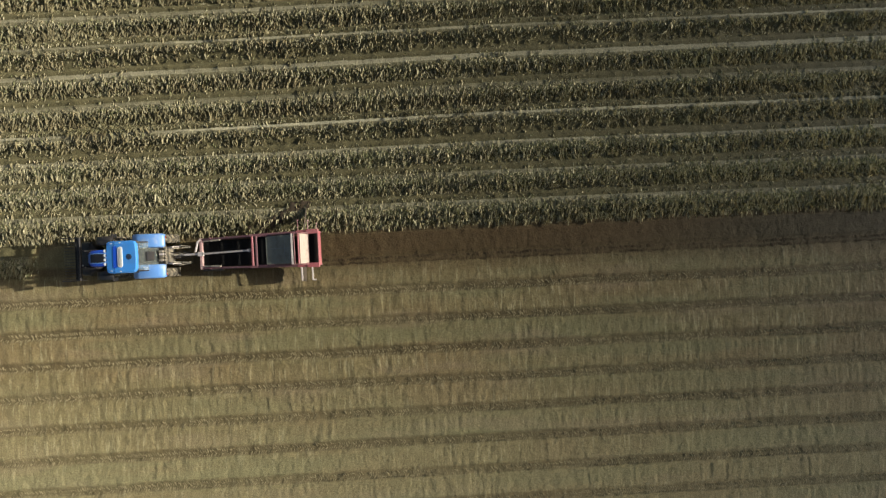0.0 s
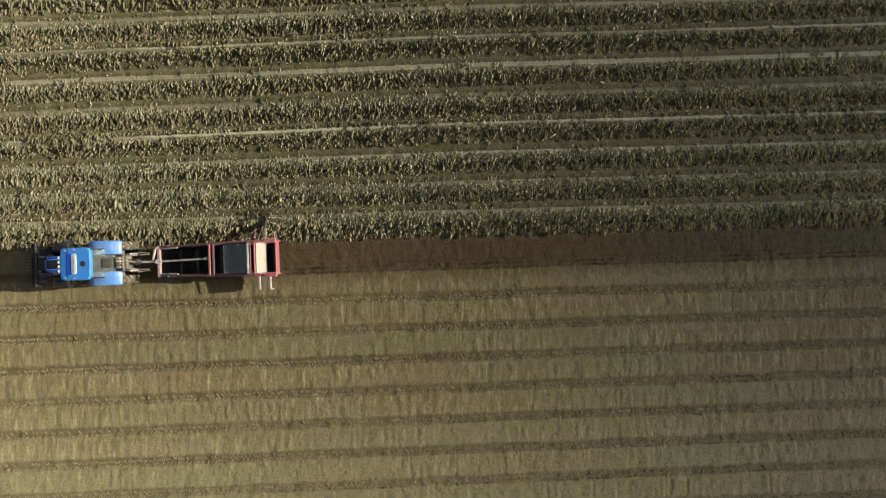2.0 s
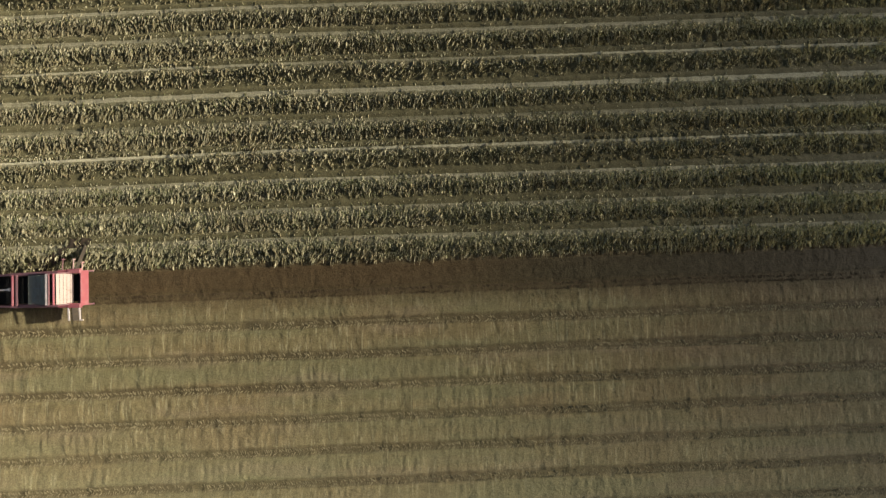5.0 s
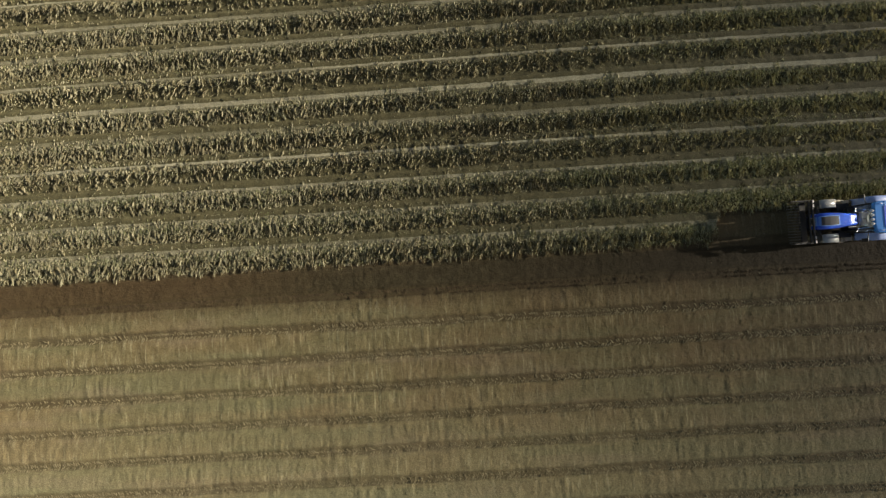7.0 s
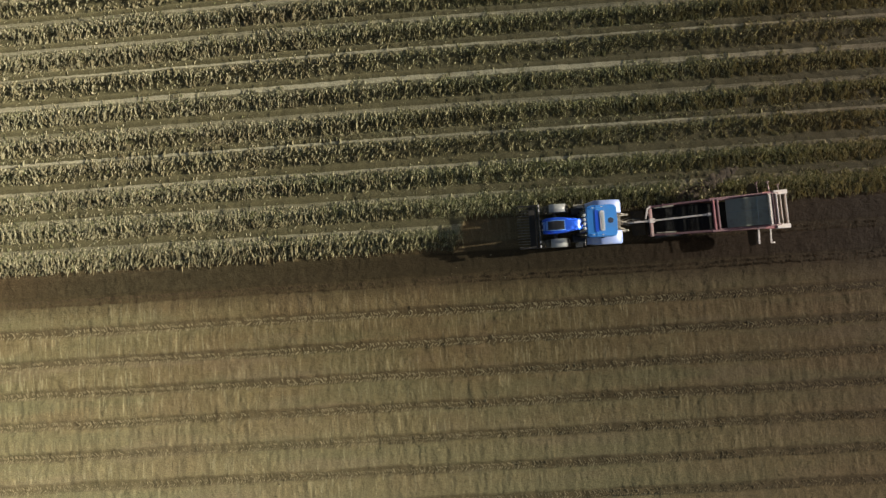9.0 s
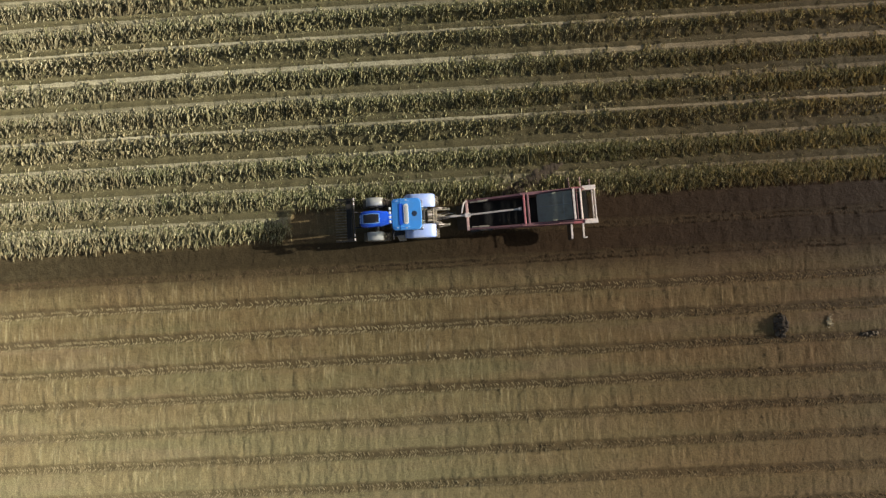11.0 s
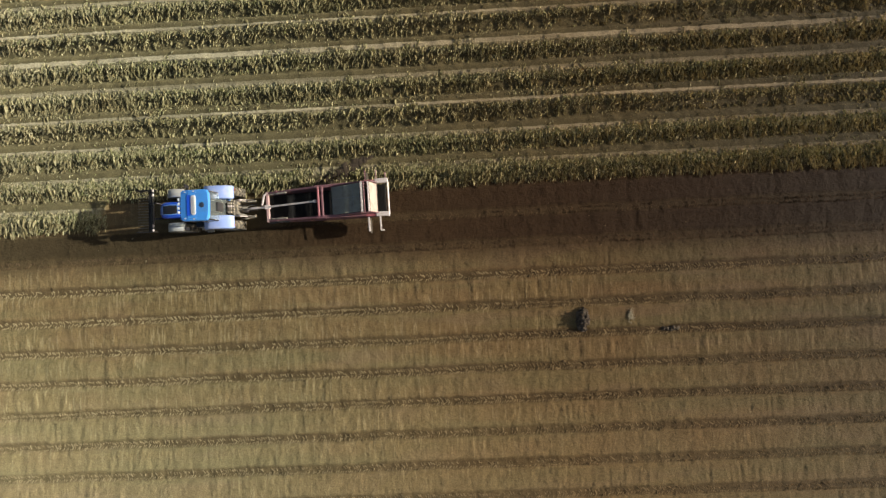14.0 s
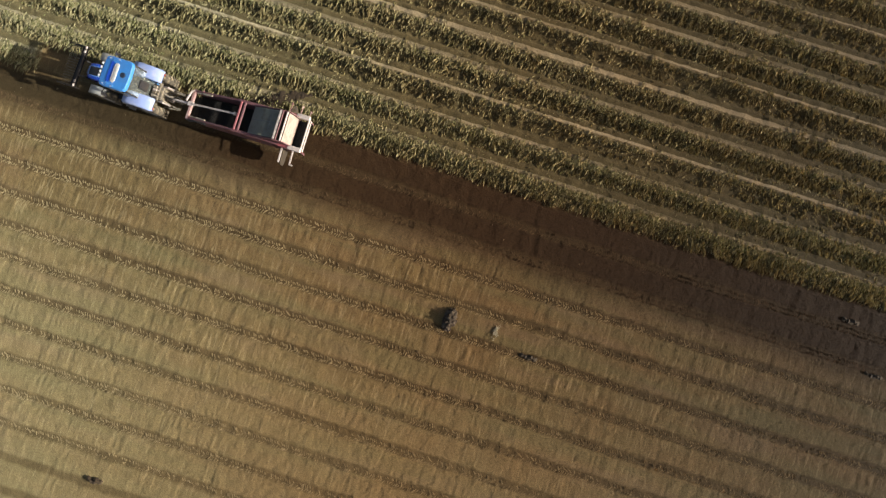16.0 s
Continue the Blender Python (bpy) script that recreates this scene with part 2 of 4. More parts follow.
def leaf_material():
    n = Nodes("dying_haulm")
    g = n.tree.nodes.new("ShaderNodeNewGeometry")
    r = g.outputs["Random Per Island"]
    ramp = n.tree.nodes.new("ShaderNodeValToRGB")
    for i, (p, c) in enumerate(((0.0, (0.179, 0.154, 0.0806)), (0.3, (0.245, 0.218, 0.121)), (0.62, (0.35, 0.324, 0.194)), (0.92, (0.527, 0.498, 0.328)), (1.0, (0.189, 0.2, 0.0906)))):
        e = ramp.color_ramp.elements[i] if i < 2 else ramp.color_ramp.elements.new(p)
        e.position, e.color = p, (*c, 1)
    n.tree.links.new(n.math("ADD", n.math("MULTIPLY", r, 0.66), n.math("MULTIPLY", n.stored("dry"), 0.42)), ramp.inputs[0])
    spots = n.noise(18, 3)
    col = n.mix(n.math("MULTIPLY", n.step(spots, 0.5, 0.7), 0.5), ramp.outputs[0], (0.11, 0.075, 0.035))
    col = n.mix(n.math("MULTIPLY", n.step(n.noise(0.2, 2), 0.45, 0.7), 0.25), col, (0.17, 0.13, 0.075))
    green = n.step(n.noise(1.0, 3, n.coords((0.22, 0.55, 1))), 0.54, 0.70)
    col = n.mix(n.math("MULTIPLY", green, 0.22), col, (0.13, 0.165, 0.07))
    col = n.mix(n.math("MULTIPLY", n.step(n.xyz()[0], -26.0, -6.0), 1.0), col, n.mix(1.0, col, (0.96, 1.0, 0.88), "MULTIPLY"))
    col = n.redden(col, 0.8)
    n.end(col, 0.8, 0.0, Specular_IOR_Level=0.2)
    glow = n.tree.nodes.new("ShaderNodeBsdfTranslucent")      # light passes through the thin blades
    n.put(glow.inputs["Color"], col)
    both = n.tree.nodes.new("ShaderNodeMixShader")
    both.inputs[0].default_value = 0.12
    n.tree.links.new(n.bsdf.outputs[0], both.inputs[1])
    n.tree.links.new(glow.outputs[0], both.inputs[2])
    n.tree.links.new(both.outputs[0], n.tree.nodes["Material Output"].inputs["Surface"])
    return n.mat


def clod_material(name, dark, light):
    n = Nodes(name)
    g = n.tree.nodes.new("ShaderNodeNewGeometry")
    col = n.mix(g.outputs["Random Per Island"], dark, light)
    col = n.mix(n.math("MULTIPLY", n.noise(30, 3), 0.5), col, dark)
    col = n.redden(col)
    return n.end(col, 0.95, 0.0, Diffuse_Roughness=1.0, Specular_IOR_Level=0.1)


HEAP_SOIL = clod_material("heap_soil", (0.060, 0.045, 0.034), (0.20, 0.165, 0.12))
LEAF, CLOD = leaf_material(), clod_material("soil_clod", (0.15, 0.122, 0.07), (0.28, 0.24, 0.15))
MOIST_TREAD = clod_material("pressed_moist_soil", (0.075, 0.053, 0.029), (0.15, 0.108, 0.06))
# paler than the track, painting in the sunlit side of the lugs
TREAD = clod_material("pressed_soil", (0.25, 0.208, 0.114), (0.40, 0.345, 0.20))
BLUE = plain("tractor_blue", (0.06, 0.30, 0.80), 0.30, dirty=0.15, vary=0.12, bump=0.03, Coat_Weight=0.4, Coat_Roughness=0.2)
# blue with whitish patches that paint in the sheen of sky and sun
GUARD_BLUE = plain("sheen_blue_mudguard", (0.13, 0.31, 0.70), 0.42, dirty=0.45, dirt=(0.45, 0.50, 0.58), vary=0.1, bump=0.03, Specular_IOR_Level=0.8)
DEEP_BLUE = plain("tractor_bonnet_blue", (0.016, 0.095, 0.64), 0.25, dirty=0.1, vary=0.15, bump=0.03, Coat_Weight=0.5, Coat_Roughness=0.12)
GREY_GUARD = plain("grey_mudguard", (0.40, 0.41, 0.39), 0.35, dirty=0.4, dirt=(0.22, 0.19, 0.14))
PALE_PLASTIC = plain("pale_plastic", (0.72, 0.73, 0.72), 0.4, dirty=0.2)
LAMP_GLASS = plain("lamp_lens", (0.85, 0.86, 0.85), 0.12, dirty=0.1, bump=0.05)
BLACK = plain("black_plastic", (0.018, 0.018, 0.02), 0.45, dirty=0.25)
RUBBER = plain("tyre_rubber", (0.10, 0.088, 0.065), 0.85, dirty=0.95, dirt=(0.33, 0.28, 0.19), scale=5)
DARK_RUBBER = plain("dark_tyre_rubber", (0.016, 0.015, 0.014), 0.85, dirty=0.5, dirt=(0.05, 0.04, 0.026), scale=5)
RIM = plain("rim_paint", (0.55, 0.55, 0.53), 0.45, dirty=0.5)
RAKE = plain("dusty_black_steel", (0.055, 0.052, 0.048), 0.6, dirty=0.6, dirt=(0.17, 0.145, 0.11), scale=5)
# paler copy of that blue, with the rear tractor's gloss painted in
PALE_GUARD = plain("sheen_pale_mudguard", (0.30, 0.41, 0.74), 0.38, dirty=0.45, dirt=(0.62, 0.62, 0.66), vary=0.08, bump=0.03)
IRON = plain("worn_iron", (0.50, 0.45, 0.36), 0.5, 0.3, dirty=0.6, dirt=(0.28, 0.22, 0.14), scale=6)
MUDDY = plain("muddy_cast_iron", (0.17, 0.15, 0.115), 0.7, 0.1, dirty=0.85, dirt=(0.42, 0.36, 0.25), scale=7)
CAB_GLASS = plain("tinted_cab_glass", (0.55, 0.60, 0.57), 0.10, dirty=0.12, dirt=(0.14, 0.13, 0.11), bump=0.0, Transmission_Weight=0.9, IOR=1.45)
SEAT_CLOTH = plain("seat_cloth", (0.025, 0.025, 0.028), 0.9, dirty=0.2)
RED = plain("faded_red_paint", (0.40, 0.115, 0.13), 0.45, dirty=0.4, dirt=(0.42, 0.24, 0.23), scale=3)
DUSTY_RED = plain("dusty_red_steel", (0.20, 0.090, 0.100), 0.6, dirty=0.6, dirt=(0.21, 0.13, 0.128), scale=3)
PINK = plain("worn_pink_paint", (0.50, 0.30, 0.275), 0.5, dirty=0.6, dirt=(0.60, 0.48, 0.42), scale=4)
PALE_STEEL = plain("pale_worn_steel", (0.74, 0.66, 0.61), 0.45, 0.1, dirty=0.4, scale=4)
CREAM = plain("cream_slat", (0.50, 0.40, 0.34), 0.6, dirty=0.35, scale=4)
# near black: the shade inside the machine is put into the colour
WEB = plain("shaded_web_steel", (0.014, 0.013, 0.011), 0.8, 0.0, dirty=0.4, dirt=(0.03, 0.025, 0.017))
SHEET = plain("grey_rubber_sheet", (0.40, 0.41, 0.35), 0.6, dirty=0.4, dirt=(0.17, 0.15, 0.12), scale=2.5)
DARK_SOIL = plain("dark_moist_soil", (0.060, 0.042, 0.024), 0.9, dirty=0.5, dirt=(0.12, 0.088, 0.05), scale=6)
# brown like the soil, so the added shadow boards blend into the ground
SOIL_BROWN = plain("soil_brown", (0.055, 0.043, 0.030), 0.85, dirty=0.7, dirt=(0.11, 0.085, 0.055), scale=5)
STRAW = plain("pale_straw", (0.46, 0.39, 0.25), 0.8, dirty=0.2)


# ---- mesh helpers ----
def part(name, bm, material, parent=None, label="", smooth=False):
    """Links a bmesh as one mesh object under a thing or a part."""
    me = bpy.data.meshes.new(name)
    bmesh.ops.recalc_face_normals(bm, faces=bm.faces)
    bm.to_mesh(me)
    bm.free()
    me.materials.append(material)
    if smooth:
        me.shade_smooth()
    ob = new(name, me)
    ob.parent = parent
    if label:
        tagged(ob, label)
    return ob


def box(bm, x0, x1, y0, y1, z0, z1, bevel=0.0, turn=None):
    """A bevelled box between two corners; turn: a matrix about its centre."""
    made = bmesh.ops.create_cube(bm, size=1.0)["verts"]
    m = Matrix.Translation(((x0 + x1) / 2, (y0 + y1) / 2, (z0 + z1) / 2)) @ (turn if turn else Matrix()) @ Matrix.Diagonal((x1 - x0, y1 - y0, z1 - z0, 1))
    bmesh.ops.transform(bm, matrix=m, verts=made)
    if bevel:
        edges = list({e for v in made for e in v.link_edges})
        bmesh.ops.bevel(bm, geom=edges, offset=bevel, segments=2, profile=0.6, affect="EDGES")
    return bm


def rod(bm, a, b, r, n=10, r2=None):
    """A round bar from a to b."""
    a, b = Vector(a), Vector(b)
    m = Matrix.Translation((a + b) / 2) @ (b - a).to_track_quat("Z", "Y").to_matrix().to_4x4()
    bmesh.ops.create_cone(bm, cap_ends=True, segments=n, radius1=r, radius2=r if r2 is None else r2, depth=(b - a).length, matrix=m)
    return bm


def beam(bm, a, b, w, h, bevel=0.01):
    """A square-edged beam from a to b, w wide and h high."""
    a, b = Vector(a), Vector(b)
    L = (b - a).length
    made = bmesh.ops.create_cube(bm, size=1.0)["verts"]
    d = (b - a).normalized()
    side = Vector((0, 0, 1)).cross(d)
    side = side.normalized() if side.length > 1e-4 else Vector((0, 1, 0))
    up = d.cross(side)
    m = Matrix((d, side, up)).transposed().to_4x4()
    m.translation = (a + b) / 2
    bmesh.ops.transform(bm, matrix=m @ Matrix.Diagonal((L, w, h, 1)), verts=made)
    if bevel:
        bmesh.ops.bevel(bm, geom=list({e for v in made for e in v.link_edges}), offset=bevel, segments=1, affect="EDGES")
    return bm


def loft(bm, sections, cap=True):
    """Skins a row of equally long rings of points."""
    rings = [[bm.verts.new(p) for p in s] for s in sections]
    k = len(rings[0])
    for a, b in zip(rings, rings[1:]):
        for i in range(k):
            bm.faces.new((a[i], a[(i + 1) % k], b[(i + 1) % k], b[i]))
    if cap:
        bm.faces.new(rings[0][::-1])
        bm.faces.new(rings[-1])
    return bm


def rounded(w0, w1, h0, h1, r, n=4):
    """A rounded rectangle's outline, as pairs."""
    pts = []
    for cx, cy, a0 in ((w1 - r, h1 - r, 0), (w0 + r, h1 - r, 90), (w0 + r, h0 + r, 180), (w1 - r, h0 + r, 270)):
        for i in range(n + 1):
            a = radians(a0 + 90 * i / n)
            pts.append((cx + r * math.cos(a), cy + r * math.sin(a)))
    return pts


def plate(bm, outline, z0, z1, shrink=0.0):
    """An upright slab over an outline in x and y; shrink narrows its rounded top."""
    cx = sum(p[0] for p in outline) / len(outline)
    cy = sum(p[1] for p in outline) / len(outline)
    def ring(s, z):
        return [(cx + (x - cx) * s, cy + (y - cy) * s, z) for x, y in outline]
    return loft(bm, [ring(1 - shrink, z0), ring(1, z0 + (z1 - z0) * 0.3), ring(1 - shrink * 0.3, z1 - (z1 - z0) * 0.25), ring(1 - shrink * 1.6, z1)])


def tyre_mesh(r, w, lugs, inner):
    """A tractor tyre about the y axis: rounded carcass and slanting lugs."""
    bm = bmesh.new()
    prof = [(inner, -w * 0.42), (r * 0.80, -w * 0.5), (r * 0.93, -w * 0.46), (r * 0.965, -w * 0.2), (r * 0.97, 0), (r * 0.965, w * 0.2), (r * 0.93, w * 0.46), (r * 0.80, w * 0.5), (inner, w * 0.42)]
    n = 40
    rings = [[bm.verts.new((p * math.cos(2 * math.pi * i / n), q, p * math.sin(2 * math.pi * i / n))) for p, q in prof] for i in range(n)]
    for i in range(n):
        a, b = rings[i], rings[(i + 1) % n]
        for j in range(len(prof) - 1):
            bm.faces.new((a[j], a[j + 1], b[j + 1], b[j]))
        bm.faces.new((a[-1], a[0], b[0], b[-1]))
    for i in range(lugs):
        for s in (-1, 1):
            a = 2 * math.pi * (i + (0.5 if s > 0 else 0)) / lugs
            m = Matrix.Rotation(a, 4, "Y") @ Matrix.Translation((0, s * w * 0.25, r * 0.965)) @ Matrix.Rotation(radians(40) * s, 4, "Z")
            made = bmesh.ops.create_cube(bm, size=1.0)["verts"]
            bmesh.ops.transform(bm, matrix=m @ Matrix.Diagonal((r * 0.075, w * 0.56, r * 0.085, 1)), verts=made)
    return bm


def wheel(name, parent, at, r, w, lugs, inner, rubber=None):
    """wheel > tyre, rim; the wheel itself is its hub."""
    bm = bmesh.new()
    rod(bm, (0, -w * 0.3, 0), (0, w * 0.3, 0), inner * 0.34, 14)
    for i in range(8):
        a = 2 * math.pi * i / 8
        for s in (-1, 1):
            rod(bm, (inner * 0.22 * math.cos(a), s * w * 0.29, inner * 0.22 * math.sin(a)), (inner * 0.22 * math.cos(a), s * w * 0.34, inner * 0.22 * math.sin(a)), 0.018, 6)
    hub = part(name, bm, RIM, parent)
    hub.location = at
    part("tyre", tyre_mesh(r, w, lugs, inner), rubber or RUBBER, hub, "muddy black tyre with slanting lugs", True)
    bm = bmesh.new()
    for s in (-1, 1):
        rod(bm, (0, s * w * 0.16, 0), (0, s * w * 0.24, 0), inner * 0.96, 28, inner * 0.9)
    rod(bm, (0, -w * 0.41, 0), (0, w * 0.41, 0), inner * 1.01, 28)
    part("rim", bm, RIM, hub)
    return hub


# ---- ground ----
rng = np.random.default_rng(7)


def soft_noise(x, y, cell, seed):
    """Smooth random heights, about -1 to 1."""
    g = np.random.default_rng(seed).uniform(-1, 1, (257, 257))
    u, v = x / cell, y / cell
    i, j = np.floor(u).astype(int), np.floor(v).astype(int)
    fu, fv = u - i, v - j
    fu, fv = fu * fu * (3 - 2 * fu), fv * fv * (3 - 2 * fv)
    a, b = g[i % 257, j % 257], g[(i + 1) % 257, j % 257]
    c, d = g[i % 257, (j + 1) % 257], g[(i + 1) % 257, (j + 1) % 257]
    return (a * (1 - fu) + b * fu) * (1 - fv) + (c * (1 - fu) + d * fu) * fv


def ramp01(v, lo, hi):
    t = np.clip((v - lo) / (hi - lo), 0, 1)
    return t * t * (3 - 2 * t)


def drift(x, y):
    """How far the standing beds have strayed from their even pitch."""
    x, y = np.asarray(x, float), np.asarray(y, float)
    t = ramp01(x, -54.0, -10.0)
    even = (0.22 - (0.058 - 0.043 * t) * (y / PITCH - 2.5)) * np.clip((y - 0.6) / 2.6, 0, 1)
    bend = 0.26 * np.clip((-50.0 - x) / 22.0, 0, 1.2) * np.clip((y - 4.0) / 4.0, 0, 1)
    return PITCH * (even - bend)


def height(x, y):
    """The field's surface: beds with furrows where the crop stands, tracks and flat strips where it is lifted."""
    x, y = np.asarray(x, float), np.asarray(y, float)
    edge = PITCH * ramp01(x, CUT_A - 1, CUT_A) + PITCH * ramp01(x, CUT_B - 1, CUT_B)
    uncut = ramp01(y - edge, 0.0, 0.3)
    off = np.abs((y / PITCH + 0.5) % 1.0 - 0.5) * PITCH
    rise = np.abs((((y - drift(x, y)) / PITCH) % 1.0) - 0.5) * PITCH
    bed = 0.24 * ramp01(rise, 0.68, 0.28) + 0.03 * soft_noise(x, y, 0.5, 3) + 0.022 * soft_noise(x, y, 0.17, 13) * ramp01(rise, 0.10, 0.20)
    combed = soft_noise(x, y * 0.13, 0.16, 8) * (0.35 + 0.65 * ramp01(soft_noise(x, y, 1.9, 9), -0.4, 0.6)) * ramp01(off, 0.26, 0.42)
    strip = -0.07 * ramp01(off, 0.42, 0.22) + 0.018 * soft_noise(x, y * 0.6, 0.45, 4) + 0.014 * soft_noise(x, y, 0.2, 5) + COMB * combed * (1 - 0.55 * ramp01(y, -1.2, -0.4))
    near = ramp01(x, X0 - 5, X0 + 5) * ramp01(-x, -X1 - 5, -X1 + 5) * ramp01(y, Y0 - 3, Y0 + 3) * ramp01(-y, -Y1 - 3, -Y1 + 3)
    return near * (uncut * bed + (1 - uncut) * strip) + 0.05 * soft_noise(x, y, 9, 6)


def sheet(name, xs, ys, material):
    gx, gy = np.meshgrid(xs, ys, indexing="ij")
    co = np.stack([gx, gy, height(gx, gy)], -1).reshape(-1, 3)
    nx, ny = len(xs), len(ys)
    i, j = np.meshgrid(np.arange(nx - 1), np.arange(ny - 1), indexing="ij")
    a = (i * ny + j).ravel()
    return mesh_from(name, co, np.stack([a, a + ny, a + ny + 1, a + 1], 1), material)


def mesh_from(name, co, faces, material):
    """A mesh object from arrays of corners and equally sided faces."""
    me = bpy.data.meshes.new(name)
    k = faces.shape[1]
    me.vertices.add(len(co))
    me.vertices.foreach_set("co", np.ascontiguousarray(co, dtype=np.float32).ravel())
    me.loops.add(faces.size)
    me.loops.foreach_set("vertex_index", faces.astype(np.int32).ravel())
    me.polygons.add(len(faces))
    me.polygons.foreach_set("loop_start", np.arange(0, faces.size, k, dtype=np.int32))
    me.update(calc_edges=True)
    me.materials.append(material)
    return new(name, me)


far = np.array([80, 130, 220, 400, 800, 1600, 2400.0])
xs = np.concatenate([X0 - far[::-1], np.arange(X0, -84, 0.5), np.arange(-84, 47, 0.09), np.arange(47, X1, 0.5), X1 + far])
ys = np.concatenate([Y0 - far[::-1], np.arange(Y0, -18, 0.4), np.arange(-18, 3.7, 0.09), np.arange(3.7, 18.5, 0.11), np.arange(18.5, Y1, 0.4), Y1 + far])
ground = tagged(sheet("ground", xs, ys, SOIL), "brown arable soil with wheel tracks and crop beds", "field", kind="structure")
ground.data.shade_smooth()
gx, gy = (a.ravel() for a in np.meshgrid(xs, ys, indexing="ij"))
bed_y = gy - drift(gx, gy)
bed = np.clip(np.floor(bed_y / PITCH).astype(int), 0, len(BEDS) - 1)
crust, bare = np.array([b[0] for b in BEDS])[bed], np.array([min(b[2], 1.0) for b in BEDS])[bed]
thick = np.where(bed > 4, 1 - ramp01(gx, -48.0, -14.0), 0.0)          # the older beds are more overgrown towards -x
crust = np.clip(crust * (1 - 0.28 * thick) + np.where((bed == 1) | (bed == 2), 0.6 * ramp01(gx, 26.0, 36.0), 0.0), 0, 1)
for key, values in (("bed_y", bed_y), ("crust", crust), ("crust_width", np.array([b[1] for b in BEDS])[bed]),
                    ("shoulder", np.array([max(b[3][0], 0.38) for b in BEDS])[bed]), ("litter", bare * (1 - 0.5 * thick))):
    ground.data.attributes.new(key, "FLOAT", "POINT").data.foreach_set("value", values.astype(np.float32))


def wedges(name, centres, sizes, turns, material):
    """Many small clods: each an uneven five-cornered wedge on the ground."""
    n = len(centres)
    base = np.array([[-1, -1, -0.25], [1, -1, -0.25], [1, 1, -0.25], [-1, 1, -0.25], [0, 0, 1]], float)
    v = np.repeat(base[None], n, 0) * (1 + rng.uniform(-0.3, 0.3, (n, 5, 3))) * sizes[:, None, :]
    c, s = np.cos(turns)[:, None], np.sin(turns)[:, None]
    x, y = v[..., 0] * c - v[..., 1] * s, v[..., 0] * s + v[..., 1] * c
    co = np.stack([x, y, v[..., 2]], -1) + centres[:, None, :]
    f = np.array([[0, 1, 4], [1, 2, 4], [2, 3, 4], [3, 0, 4]])
    faces = (np.arange(n)[:, None, None] * 5 + f[None]).reshape(-1, 3)
    return mesh_from(name, co.reshape(-1, 3), faces, material)


def tread_marks(tracks, material, label):
    """Lug prints in wheel tracks: slanting bars of pressed soil in a chevron; the two sides of a tyre press unevenly."""
    cs, sz, tu = [], [], []
    for k in tracks:
        start = TRACK_B0 if k == -1 else (TRACK_A0 if k == 0 else -88)
        x = np.arange(start, 52, 0.136)
        for side, share in ((-1, 1.05), (1, 0.82)):
            y = -PITCH * k - 0.02 + side * 0.125 + 0.06 * soft_noise(x, x * 0 + k * 7, 6, 11 + k)
            keep = rng.random(len(x)) < share + 0.45 * soft_noise(x, x * 0 + k * 3.3 + side, 4, 40 + k)
            xx = x[keep] + side * 0.04 + rng.normal(0, 0.02, keep.sum())
            yy = y[keep] + rng.normal(0, 0.03, keep.sum())
            n = len(xx)
            cs.append(np.stack([xx, yy, height(xx, yy) + 0.004], 1))
            sz.append(np.stack([rng.uniform(0.020, 0.038, n), rng.uniform(0.07, 0.14, n), rng.uniform(0.032, 0.056, n) * (0.8 + 0.35 * soft_noise(xx, yy, 1.4, 60 + k))], 1))
            tu.append(np.full(n, side * radians(33)) + rng.normal(0, 0.2, n))
    return tagged(wedges("tread_marks", np.concatenate(cs), np.concatenate(sz), np.concatenate(tu), material), label, "tyre tracks", kind="stuff")


def edge_prints(y0, xa, xb, material, label):
    """The single file of small prints along the foot of the standing crop."""
    x = np.arange(xa, xb, 0.15)
    x = x[rng.random(len(x)) < 0.85]
    y = y0 + 0.03 * soft_noise(x, x * 0 + y0, 3, 77) + rng.normal(0, 0.012, len(x))
    sz = np.stack([np.full(len(x), 0.034), rng.uniform(0.06, 0.10, len(x)), rng.uniform(0.03, 0.05, len(x))], 1)
    return tagged(wedges("tread_marks", np.stack([x, y, height(x, y)], 1), sz, np.full(len(x), -0.5) + rng.normal(0, 0.12, len(x)), material), label, "tyre tracks", kind="stuff")


def soil_crumb():
    """The crumbly skin of the lifted ground."""
    n = 110000
    x, y = rng.uniform(-86, 49, n), rng.uniform(-19, 3.7, n)
    edge = PITCH * (x > CUT_A) + PITCH * (x > CUT_B)
    keep = y < edge + rng.normal(0, 0.06, n)
    x, y = x[keep], y[keep]
    n = len(x)
    s = rng.gamma(3.0, 0.006, n) + 0.012
    flat = np.where(y > -0.2, 0.5, 1.0)                   # the fresh strip has been sieved finer
    ob = wedges("soil_crumb", np.stack([x, y, height(x, y)], 1), np.stack([s, s * rng.uniform(0.8, 1.8, n), s * flat * rng.uniform(0.24, 0.5, n)], 1), rng.uniform(0, 6.28, n), SOIL)
    return tagged(ob, "fine crumbled skin of the lifted soil", "soil", kind="stuff")


